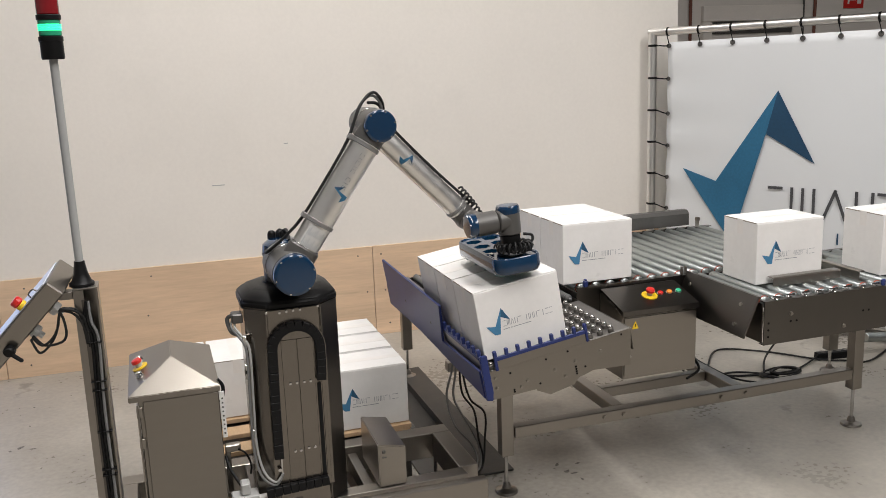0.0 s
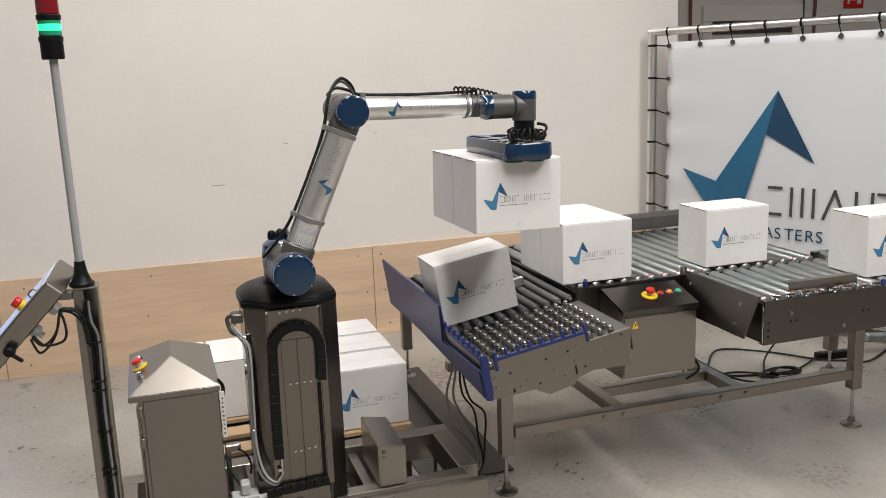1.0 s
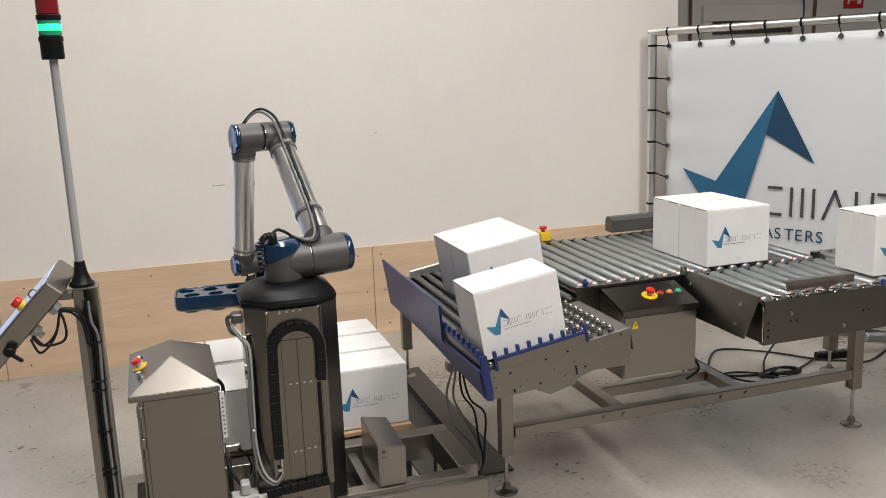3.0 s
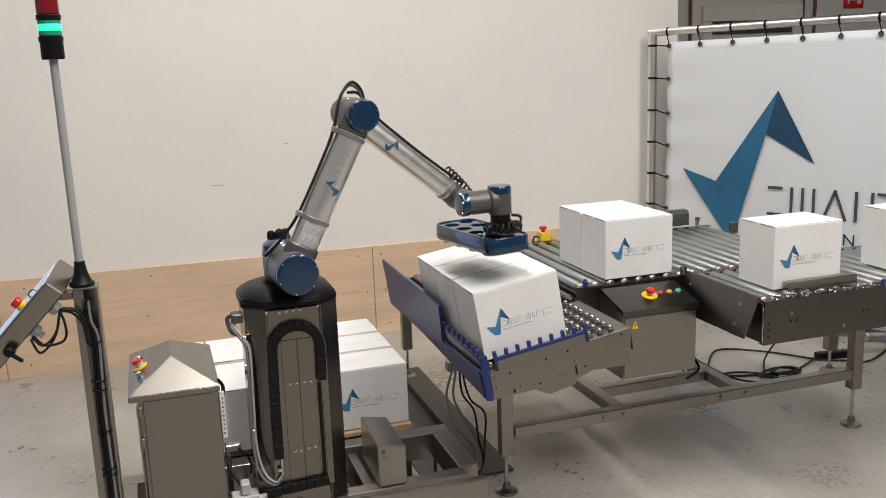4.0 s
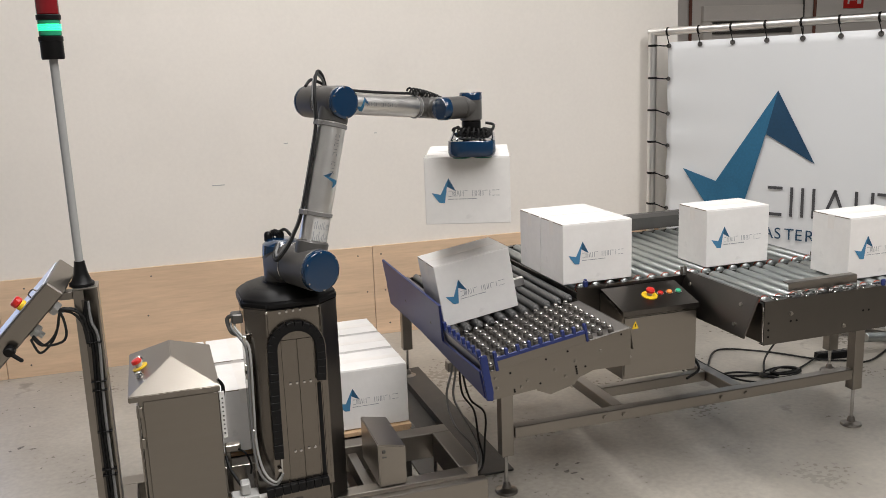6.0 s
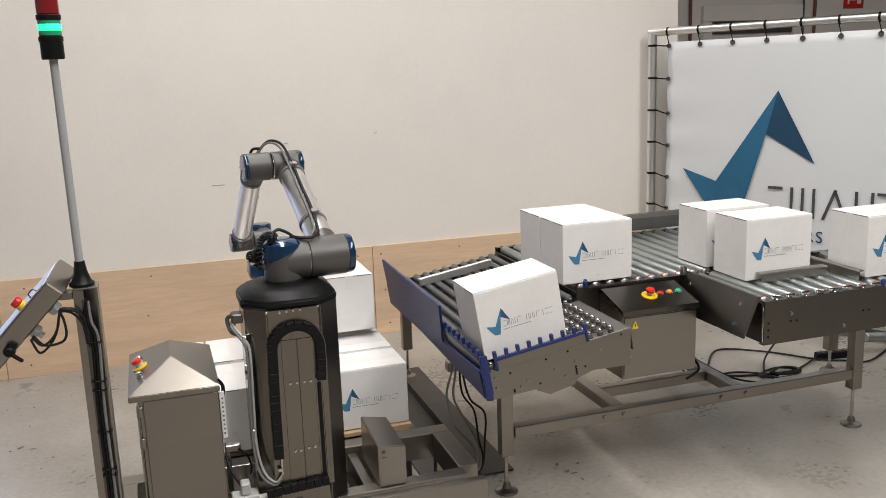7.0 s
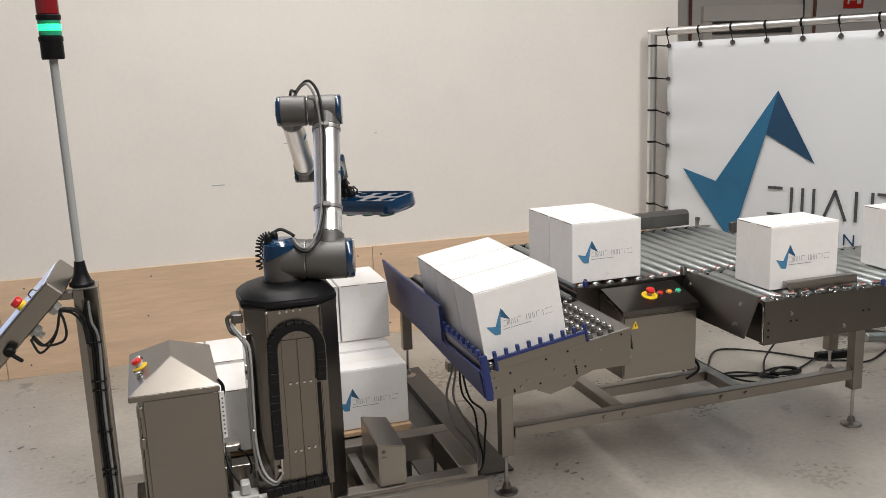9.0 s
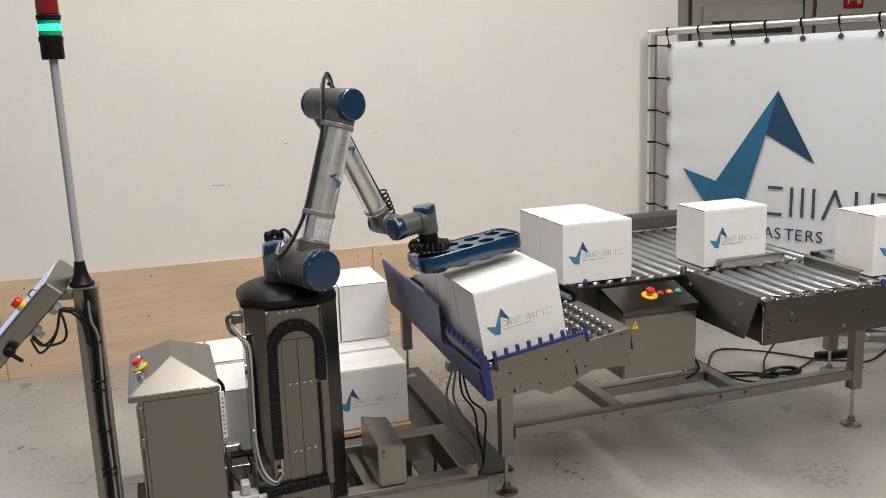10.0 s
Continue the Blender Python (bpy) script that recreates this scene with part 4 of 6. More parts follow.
    bolts("screw", th, [(x, -0.1765 if z < 1.0 else -0.170, z + o) for x, z in pts], r=0.0045, h=0.004, mt=M_CHROME)
    # energy chain: links along an inverted U, and along the bottom
    path = [(0.084, 0.79), (0.088, 0.86), (0.088, 0.93)]
    path += [(0.0 + 0.088 * math.cos(math.pi * k / 12), 0.935 + 0.088 * math.sin(math.pi * k / 12)) for k in range(1, 13)]
    path += [(-0.089, 0.87), (-0.092, 0.72), (-0.093, 0.53)]
    sp = smooth_path([(x, 0, z + o) for x, z in path], 24)
    links, acc = [], 0.0
    for a, b in zip(sp, sp[1:]):
        acc += (b - a).length
        if acc >= 0.026:
            acc = 0.0
            links.append((b, math.atan2(b.z - a.z, b.x - a.x)))
    bm0 = B()
    box(bm0, (-0.0141, -0.024, -0.0175), (0.0141, 0.0, 0.0175), 0.0014)
    me = bpy.data.meshes.new("chain_link")
    bm0.to_mesh(me)
    bm0.free()
    me.materials.append(M_BLACK)
    for p, a in links:
        ob = new("chain_link", me)
        ob.parent = th
        ob.matrix_basis = T(p.x, -0.174, p.z) @ Matrix.Rotation(-a, 4, "Y")
    for k in range(8):
        ob = new("chain_link", me)
        ob.parent = th
        ob.matrix_basis = T(-0.135 + k * 0.030, -0.176, 0.386 + o + 0.0015 * k) @ Matrix.Rotation(-0.05, 4, "Y")
    # flat cable bracket and hoses on the left chamfer
    bm = B()
    box(bm, (-0.178, -0.118, 0.45 + o), (-0.166, -0.105, 0.90 + o), 0.001)
    part("cable_rail", bm, M_STEEL, th)
    for z in (0.97, 0.86, 0.84, 0.60):
        bm = B()
        box(bm, (-0.186, -0.125, z - 0.02 + o), (-0.170, -0.100, z + 0.02 + o), 0.003)
        part("bracket", bm, M_CHROME, th)
    for dx, mt in ((0.005, M_GREYP), (-0.007, M_DKCABLE)):
        bm = B()
        tube(bm, [(-0.196 + dx, -0.06, 1.06 + o), (-0.212 + dx, -0.08, 1.02 + o), (-0.19 + dx, -0.115, 0.985 + o), (-0.168 + dx, -0.125, 0.93 + o), (-0.170 + dx, -0.128, 0.74 + o), (-0.172 + dx, -0.13, 0.56 + o), (-0.155 + dx, -0.155, 0.455 + o + dx), (-0.112, -0.18, 0.415 + o + dx), (-0.083, -0.188, 0.455 + o)], 0.0047)
        part("hose", bm, mt, th, smooth=True)
    bm = B()
    box(bm, (-0.215, -0.09, 1.03 + o), (-0.175, -0.03, 1.065 + o), 0.004)
    tube(bm, [(-0.205, -0.07, 1.06 + o), (-0.23, -0.06, 1.045 + o), (-0.22, -0.08, 1.00 + o), (-0.195, -0.1, 0.99 + o)], 0.008)
    part("connector", bm, M_DARK, th)
    bm = B()
    rod(bm, (-0.085, -0.186, 0.45 + o), (-0.085, -0.186, 0.545 + o), 0.004, 8)
    rod(bm, (-0.094, -0.186, 0.47 + o), (-0.094, -0.192, 0.47 + o), 0.007, 10)
    part("cable_clip", bm, M_CHROME, th)
    return th


# ---- base frame under robot and pallet ----
def base_frame():
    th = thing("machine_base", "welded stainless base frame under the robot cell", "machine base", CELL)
    def beam(name, lo, hi, mt=None):
        bm = B()
        box(bm, lo, hi, 0.004, seg=2)
        return part(name, bm, mt or M_STEEL, th)
    beam("front_beam", (-0.70, -0.158, 0.19), (0.667, -0.088, 0.299))
    beam("side_beam", (0.652, -0.086, 0.18), (0.735, 0.284, 0.2985))
    beam("back_beam", (-0.70, 0.286, 0.18), (0.735, 0.372, 0.298))
    beam("side_beam", (-0.70, -0.086, 0.18), (-0.62, 0.284, 0.299))
    beam("cross_beam", (0.255, -0.086, 0.20), (0.295, 0.284, 0.27))
    beam("cross_beam", (-0.19, -0.086, 0.19), (0.19, 0.284, 0.299), M_STEELD)
    # added dark sheet that stands for the shade inside the frame opening
    beam("opening_shade_sheet", (0.297, -0.085, 0.10), (0.650, 0.283, 0.106), M_CHANNEL_SHADE)
    beam("apron", (-0.70, -0.207, 0.08), (0.735, -0.200, 0.286))
    beam("apron_lip", (-0.70, -0.198, 0.272), (0.735, -0.160, 0.283))
    for x in (-0.69, 0.672):
        for y in (-0.148, 0.30):
            beam("leg", (x, y, -0.03), (x + 0.05, y + 0.05, 0.179))
            bm = B()
            lathe(bm, [(0.04, 0), (0.04, 0.008), (0.015, 0.014), (0.015, 0.03)], 16, T(x + 0.025, y + 0.025, -0.0605))
            part("foot_plate", bm, M_STEEL, th)
    bolts("bolt", th, [(0.32, -0.158, 0.290), (0.56, -0.158, 0.289)], r=0.006)
    # sloped housing standing on the cross beam
    bm = B()
    hv = [bm.verts.new(p) for p in ((0.297, -0.145, 0.301), (0.41, -0.145, 0.301), (0.41, 0.155, 0.301), (0.297, 0.155, 0.301), (0.297, -0.145, 0.482), (0.41, -0.145, 0.461), (0.41, 0.155, 0.469), (0.297, 0.155, 0.489))]
    for f in ((3, 2, 1, 0), (0, 1, 5, 4), (1, 2, 6, 5), (2, 3, 7, 6), (3, 0, 4, 7), (4, 5, 6, 7)):
        bm.faces.new([hv[i] for i in f])
    bmesh.ops.bevel(bm, geom=bm.edges[:], offset=0.004, segments=2, affect="EDGES")
    part("motor_housing", bm, M_STEEL, th, "sloped stainless housing")
    bm = B()
    box(bm, (0.312, -0.152, 0.445), (0.326, -0.1455, 0.458), 0.002)
    box(bm, (0.312, -0.150, 0.425), (0.330, -0.1455, 0.429), 0.001)
    part("latch", bm, M_DARK, th)
    # floor channel, widened into a dark sheet where the floor lies in shade
    th2 = thing("channel_shade_plate", "dark floor channel, widened to darken the shaded floor beside it", "floor plate")
    bm = B()
    box(bm, (0.64, 0.36, 0.0), (1.08, 1.95, 0.012), 0.002)
    box(bm, (0.90, 0.36, 0.013), (0.908, 1.95, 0.060), 0.001)
    part("plate", bm, M_CHANNEL_SHADE, th2)
    return th


def cable_run(name, label, runs, r, mt):
    th = thing(name, label, "cable")
    for pts in runs:
        bm = B()
        tube(bm, pts, r, 8, 7)
        part("cable", bm, mt, th, smooth=True)
    return th


# ---- control cabinet with a hipped lid ----
def cabinet():
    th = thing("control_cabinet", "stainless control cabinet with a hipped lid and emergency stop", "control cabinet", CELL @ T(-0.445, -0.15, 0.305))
    o = -0.305
    bm = B()
    box(bm, (-0.125, 0.012, 0.0), (0.155, 0.49, 0.802 + o), 0.003)
    part("body", bm, M_SATIN, th)
    bm = B()
    box(bm, (-0.110, 0.0, 0.02), (0.156, 0.011, 0.801 + o), 0.003)
    part("door", bm, M_SATIN, th)
    bm = B()
    box(bm, (-0.133, 0.002, 0.03), (-0.126, 0.03, 0.79 + o), 0.002)
    for z in (0.62, 0.74):
        box(bm, (-0.1345, 0.004, z + o), (-0.112, 0.0118, z + 0.04 + o), 0.002)
    part("hinge_strip", bm, M_STEEL, th)
    bm = B()
    v = [bm.verts.new(p) for p in ((-0.158, -0.004, 0.803 + o), (0.162, -0.004, 0.803 + o), (0.162, 0.52, 0.803 + o), (-0.158, 0.52, 0.803 + o),
                                   (-0.158, -0.004, 0.825 + o), (0.162, -0.004, 0.825 + o), (0.162, 0.52, 0.825 + o), (-0.158, 0.52, 0.825 + o),
                                   (0.002, 0.20, 0.896 + o), (0.002, 0.42, 0.896 + o))]
    for f in ((3, 2, 1, 0), (0, 1, 5, 4), (1, 2, 6, 5), (2, 3, 7, 6), (3, 0, 4, 7), (4, 5, 8), (5, 6, 9, 8), (6, 7, 9), (7, 4, 8, 9)):
        bm.faces.new([v[i] for i in f])
    bmesh.ops.bevel(bm, geom=bm.edges[:], offset=0.0025, segments=2, affect="EDGES")
    part("lid", bm, M_SATIN, th, "hipped stainless lid")
    # controls on the left slope
    sl = T(-0.114, 0.0, 0.8465 + o) @ Matrix.Rotation(-math.atan2(0.071, 0.16), 4, "Y")
    for y, kind in ((0.16, "b"), (0.27, "e"), (0.36, "b")):
        m = sl @ T(0, y, 0)
        if kind == "e":
            emergency_stop(th, m)
        else:
            bm = B()
            lathe(bm, [(0.016, -0.004), (0.016, 0.004), (0.0135, 0.008), (0.0135, 0.014), (0.011, 0.017)], 20, m)
            part("push_button", bm, M_CHROME, th, smooth=True)
    bm = B()
    box(bm, (0.158, -0.004, 0.62 + o), (0.174, 0.002, 0.80 + o), 0.001)
    for k in range(9):
        box(bm, (0.163, -0.0055, 0.635 + k * 0.017 + o), (0.169, -0.0042, 0.641 + k * 0.017 + o), 0, mi=1)
    part("terminal_strip", bm, [M_WHITEP, M_DARK], th, "white slotted strip")
    bm = B()
    tube(bm, [(0.158, 0.05, 0.83 + o), (0.175, 0.05, 0.80 + o), (0.170, 0.05, 0.76 + o), (0.163, 0.05, 0.74 + o)], 0.007)
    part("cable", bm, M_BLACK, th)
    return th


def emergency_stop(parent, m, ring=0.030):
    bm = B()
    lathe(bm, [(ring, -0.002), (ring, 0.003), (ring * 0.7, 0.004)], 28, m)
    part("stop_collar", bm, M_YEL, parent, "yellow emergency stop collar", smooth=True)
    bm = B()
    lathe(bm, [(0.013, 0.004), (0.013, 0.018)], 16, m)
    part("stop_stem", bm, M_GREYP, parent, smooth=True)
    bm = B()
    lathe(bm, [(0.017, 0.018), (0.020, 0.021), (0.020, 0.030), (0.016, 0.035), (0.006, 0.037)], 24, m)
    part("stop_button", bm, M_RED, parent, "red mushroom button", smooth=True)


# ---- signal post, stack light and tilted panel ----
def signal_post():
    x, y = -0.690, -0.40
    th = thing("signal_post", "stainless square post carrying a grey pole and stack light", "signal post", T(x, y, 0))
    bm = B()
    slab(bm, [(-0.022, -0.045), (0.008, -0.045), (0.008, -0.039), (-0.016, -0.039), (-0.016, 0.039), (0.044, 0.039), (0.044, -0.045), (0.050, -0.045), (0.050, 0.045), (-0.022, 0.045)], "z", 0.01, 1.30)
    part("post", bm, M_STEEL, th)
    bm = B()
    box(bm, (-0.023, -0.046, 1.301), (0.051, 0.046, 1.306), 0.001)
    part("top_plate", bm, M_STEEL, th)
    bm = B()
    box(bm, (-0.10, -0.10, 0.0), (0.12, 0.10, 0.009), 0.002)
    part("foot_plate", bm, M_STEEL, th)
    bm = B()
    box(bm, (0.000, -0.048, 0.2), (0.012, -0.0462, 1.27), 0)
    part("slot_lip", bm, M_STEELD, th)
    bm = B()
    lathe(bm, [(0.038, 1.307), (0.038, 1.315), (0.030, 1.322), (0.022, 1.345), (0.017, 1.375), (0.016, 1.385)], 24, T(0.004, 0, 0))
    part("pole_socket", bm, M_BLACK, th, smooth=True)
    bm = B()
    rod(bm, (0.004, 0, 1.38), (0.002, 0, 2.005), 0.0125, 20)
    part("pole", bm, M_POLE, th, smooth=True)
    z = 2.003
    for nm, prof, mt in (("lamp_base", [(0.031, 0), (0.033, 0.005), (0.033, 0.052), (0.035, 0.054), (0.035, 0.066), (0.032, 0.068)], M_BLACK),
                         ("green_lens", [(0.030, 0.068), (0.032, 0.070), (0.032, 0.112), (0.030, 0.114)], M_GREENLENS),
                         ("lamp_collar", [(0.033, 0.114), (0.035, 0.116), (0.035, 0.128), (0.033, 0.130)], M_BLACK),
                         ("red_lens", [(0.030, 0.130), (0.032, 0.132), (0.032, 0.178), (0.030, 0.180)], M_REDLENS),
                         ("lamp_top", [(0.033, 0.180), (0.035, 0.182), (0.035, 0.20), (0.025, 0.208)], M_BLACK)):
        bm = B()
        lathe(bm, prof, 28, T(0.002, 0, z))
        part(nm, bm, mt, th, smooth=True)
    bm = B()
    for k in range(4):
        lathe(bm, [(0.0325, 0.083 + k * 0.005), (0.0332, 0.084 + k * 0.005), (0.0332, 0.0865 + k * 0.005), (0.0325, 0.0875 + k * 0.005)], 28, T(0.002, 0, z))
    part("lit_ring", bm, M_GREENLIT, th, "glowing green signal light", smooth=True)
    # cables clipped down the post
    for dx, r, mt in ((0.012, 0.0048, M_DKCABLE), (0.002, 0.0048, M_BLACK), (-0.008, 0.0045, M_BLACK)):
        bm = B()
        tube(bm, [(0.015 + dx * 0.3, -0.05, 1.265), (0.010 + dx, -0.056, 1.20), (0.025 + dx, -0.053, 1.13), (0.018 + dx, -0.053, 0.9), (0.020 + dx, -0.053, 0.6), (0.018 + dx, -0.053, 0.12)], r)
        part("cable", bm, mt, th, smooth=True)
    for zz in (1.13, 1.0, 0.97, 0.83, 0.70, 0.68):
        bm = B()
        box(bm, (0.000, -0.062, zz), (0.046, -0.047, zz + 0.004), 0.001)
        part("cable_tie", bm, M_BLACK, th)
    return th


def panel():
    """A tilted operator panel on an arm of the post."""
    ax, ay, az = Vector((0.6397, -0.3027, 0.7065)), Vector((0.1906, 0.9529, 0.2357)), Vector((-0.7446, -0.0161, 0.6673))
    turn = Matrix((ax, ay, az)).transposed().to_4x4()
    m = T(-0.777, -0.505, 1.348) @ turn @ T(-0.105, 0.085, -0.04)
    th = thing("operator_panel", "tilted stainless operator panel box with a red emergency stop", "operator panel", m)
    bm = B()
    box(bm, (-0.27, -0.085, -0.020), (0.105, 0.085, 0.04), 0.004)
    part("housing", bm, M_STEEL, th)
    bm = B()
    box(bm, (-0.25, -0.075, 0.041), (0.09, 0.075, 0.045), 0.001)
    part("front_plate", bm, M_BLUEWHITE, th, "pale printed front foil")
    mm = T(-0.020, -0.060, 0.045)
    bm = B()
    lathe(bm, [(0.017, 0), (0.017, 0.012)], 20, mm)
    part("stop_collar", bm, M_YEL, th, smooth=True)
    bm = B()
    lathe(bm, [(0.013, 0.012), (0.018, 0.016), (0.018, 0.030), (0.014, 0.034)], 20, mm)
    part("stop_button", bm, M_RED, th, "red mushroom button", smooth=True)
    bm = B()
    tube(bm, [(0.02, -0.06, 0.045), (0.025, -0.06, 0.056), (0.045, -0.06, 0.056), (0.05, -0.06, 0.045)], 0.0025)
    part("handle", bm, M_DARK, th)
    for x in (0.02, -0.085):
        bm = B()
        box(bm, (x - 0.016, -0.06, -0.045), (x + 0.016, -0.02, -0.021), 0.005)
        rod(bm, (x, -0.04, -0.060), (x, -0.04, -0.045), 0.010, 12)
        part("cable_gland", bm, M_GREYP, th)
    bm = B()
    lathe(bm, [(0.016, 0), (0.018, 0.004), (0.018, 0.02), (0.014, 0.026)], 16, along((-0.155, -0.086, -0.005), (-0.155, -0.2, -0.005)))
    box(bm, (-0.163, -0.112, -0.055), (-0.150, -0.100, -0.01), 0.004)
    part("clamp_lever", bm, M_BLACK, th)
    inv = m.inverted()
    for pts in ([(-0.848, -0.44, 1.16), (-0.824, -0.475, 1.125), (-0.793, -0.475, 1.144), (-0.77, -0.475, 1.181), (-0.758, -0.475, 1.224), (-0.749, -0.475, 1.247), (-0.718, -0.47, 1.237), (-0.694, -0.46, 1.198), (-0.683, -0.455, 1.13)],
                [(-0.843, -0.44, 1.165), (-0.814, -0.475, 1.147), (-0.784, -0.475, 1.164), (-0.764, -0.475, 1.198), (-0.752, -0.475, 1.245), (-0.721, -0.475, 1.249), (-0.688, -0.46, 1.214), (-0.68, -0.455, 1.12)],
                [(-0.84, -0.44, 1.17), (-0.806, -0.475, 1.146), (-0.757, -0.48, 1.152), (-0.741, -0.48, 1.177), (-0.745, -0.475, 1.223), (-0.753, -0.475, 1.251), (-0.732, -0.47, 1.254), (-0.699, -0.46, 1.233), (-0.686, -0.455, 1.13)]):
        bm = B()
        tube(bm, [inv @ Vector(p) for p in pts], 0.0040)
        part("cable", bm, M_RUBBER, th, smooth=True)
    arm = B()
    box(arm, (-0.755, -0.435, 1.272), (-0.713, -0.395, 1.297), 0.002)
    ob = part("mount_arm", arm, M_STEEL, None)
    ob.parent = th
    ob.matrix_parent_inverse = m.inverted()
    return th


M_BLUEWHITE = mat("pale_foil", (0.62, 0.64, 0.72), 0.3, var=0.04)


# ---- pallet ----
def pallet():
    th = thing("pallet", "plain pine pallet standing under the stacked cartons", "pallet", T(-0.56, 0.315, 0.305))
    for k in range(5):
        bm = B()
        box(bm, (0.0, k * 0.185, 0.025), (1.125, k * 0.185 + 0.10, 0.046), 0.002)
        part("deck_board", bm, M_PINE, th)
    for x in (0.0, 0.51, 1.02):
        bm = B()
        box(bm, (x, 0.0, 0.0), (x + 0.10, 0.84, 0.0245), 0.002)
        part("bearer", bm, M_PINE, th)
    return th


def pallet_stand():
    th = thing("pallet_stand", "dark steel stand carrying the pallet", "stand")
    bm = B()
    box(bm, (-0.58, 0.31, 0.20), (0.60, 1.20, 0.303), 0.004)
    part("deck", bm, M_DARK, th)
    for x in (-0.56, 0.52):
        for y in (0.36, 1.10):
            bm = B()
            box(bm, (x, y, 0.0), (x + 0.05, y + 0.05, 0.199), 0.002)
            part("leg", bm, M_DARK, th)
    return th


# ---- operator box on the conveyor ----
def button_box():
    th = thing("button_box", "stainless switch box with sloped top, coloured buttons and emergency stop", "switch box", T(1.449, -0.03, 0.542))
    o = -0.557
    bm = B()
    slab(bm, [(0.0, 0.0), (0.0, 0.845 + o), (0.012, 0.853 + o), (0.185, 0.905 + o), (0.2125, 0.905 + o), (0.2125, 0.0)], "x", 0.0, 0.372)
    bmesh.ops.bevel(bm, geom=bm.edges[:], offset=0.003, segments=2, affect="EDGES")
    part("body", bm, M_STEEL, th)
    bm = B()
    slab(bm, [(-0.014, 0.849 + o), (-0.014, 0.872 + o), (0.19, 0.928 + o), (0.206, 0.926 + o), (0.19, 0.918 + o), (-0.006, 0.864 + o), (-0.006, 0.849 + o)], "x", -0.006, 0.376)
    part("lid", bm, M_STEELD, th, "sloped stainless lid")
    bm = B()
    box(bm, (0.006, -0.006, 0.015), (0.368, -0.001, 0.838 + o), 0.001)
    part("door", bm, M_STEEL, th)
    sl = T(0, 0.0885, 0.9015 + o) @ Matrix.Rotation(math.atan2(0.056, 0.204), 4, "X")
    emergency_stop(th, sl @ T(0.184, 0, 0), 0.036)
    for k, (x, mt, nm) in enumerate(((0.239, M_RED, "red"), (0.285, M_ORANGE, "orange"), (0.332, M_GREEN, "green"))):
        bm = B()
        lathe(bm, [(0.016, -0.001), (0.016, 0.004), (0.013, 0.005)], 20, sl @ T(x, 0.0, 0))
        lathe(bm, [(0.0125, 0.005), (0.0125, 0.011), (0.010, 0.013)], 20, sl @ T(x, 0.0, 0), mi=1)
        part("push_button", bm, [M_CHROME, mt], th, nm + " push button", smooth=True)
    bm = B()
    for p in ((0.040, 0.818),):
        x, z = p[0], p[1] + o - 0.01
        slab(bm, [(x, z - 0.02), (x + 0.034, z - 0.02), (x + 0.017, z + 0.014)], "y", -0.0075, -0.0062)
        slab(bm, [(x + 0.0155, z - 0.012), (x + 0.0185, z - 0.012), (x + 0.0185, z + 0.003), (x + 0.0155, z + 0.003)], "y", -0.0082, -0.0077, mi=1)
    part("warning_sign", bm, [M_YEL, M_BLACK], th, "yellow triangular warning sticker")
    bm = B()
    lathe(bm, [(0.010, 0), (0.010, 0.008), (0.004, 0.009)], 14, along((0.025, -0.006, 0.665 + o), (0.025, -1, 0.665 + o)))
    part("lock", bm, M_CHROME, th)
    return th


def far_stop():
    th = thing("emergency_stop", "yellow emergency stop box on a bracket beside the conveyor", "emergency stop", T(1.645, 1.215, 0.926))
    bm = B()
    box(bm, (-0.05, -0.02, -0.02), (0.07, 0.03, -0.001), 0.003)
    part("bracket", bm, M_DARK, th)
    bm = B()
    box(bm, (-0.028, -0.025, 0.0), (0.034, 0.035, 0.052), 0.005, seg=2)
    part("housing", bm, M_YEL, th)
    bm = B()
    lathe(bm, [(0.012, 0.052), (0.012, 0.066), (0.022, 0.070), (0.022, 0.080), (0.014, 0.086)], 20, T(-0.005, 0, 0))
    part("stop_button", bm, M_RED, th, "red mushroom button", smooth=True)
    bm = B()
    tube(bm, [(-0.03, 0.0, 0.02), (-0.055, 0.0, 0.03), (-0.07, 0.0, 0.0), (-0.06, 0.01, -0.05)], 0.005)
    part("cable", bm, M_RUBBER, th)
    return th


def far_sensor():
    th = thing("light_sensor", "small grey light sensor on a bracket beside the rollers", "sensor", T(2.70, 0.92, 0.925))
    bm = B()
    box(bm, (-0.02, -0.02, 0.0), (0.02, 0.02, 0.004), 0.001)
    part("bracket", bm, M_STEEL, th)
    bm = B()
    box(bm, (-0.022, -0.018, 0.005), (0.022, 0.018, 0.062), 0.004)
    part("housing", bm, M_DARK, th)
    t2 = thing("reflector_bracket", "small bent steel reflector bracket", "bracket", T(2.60, 1.13, 0.93))
    bm = B()
    box(bm, (-0.012, -0.002, 0.0), (0.012, 0.002, 0.045), 0.001)
    rod(bm, (0, -0.01, 0.05), (0, 0.004, 0.05), 0.014, 12)
    part("plate", bm, M_STEEL, t2)


def power_strip():
    th = thing("power_strip", "black power strip lying on the concrete floor", "power strip", T(3.46, 1.04, 0.0) @ pose(0, 0, 0, 0, 0, -8))
    bm = B()
    box(bm, (0.0, 0.0, 0.0), (0.30, 0.055, 0.045), 0.006, seg=2)
    part("body", bm, M_BLACK, th)
    for k in range(5):
        bm = B()
        lathe(bm, [(0.020, 0.045), (0.020, 0.048), (0.016, 0.046)], 16, T(0.04 + k * 0.055, 0.0275, 0.0015))
        part("socket", bm, M_DARK, th)


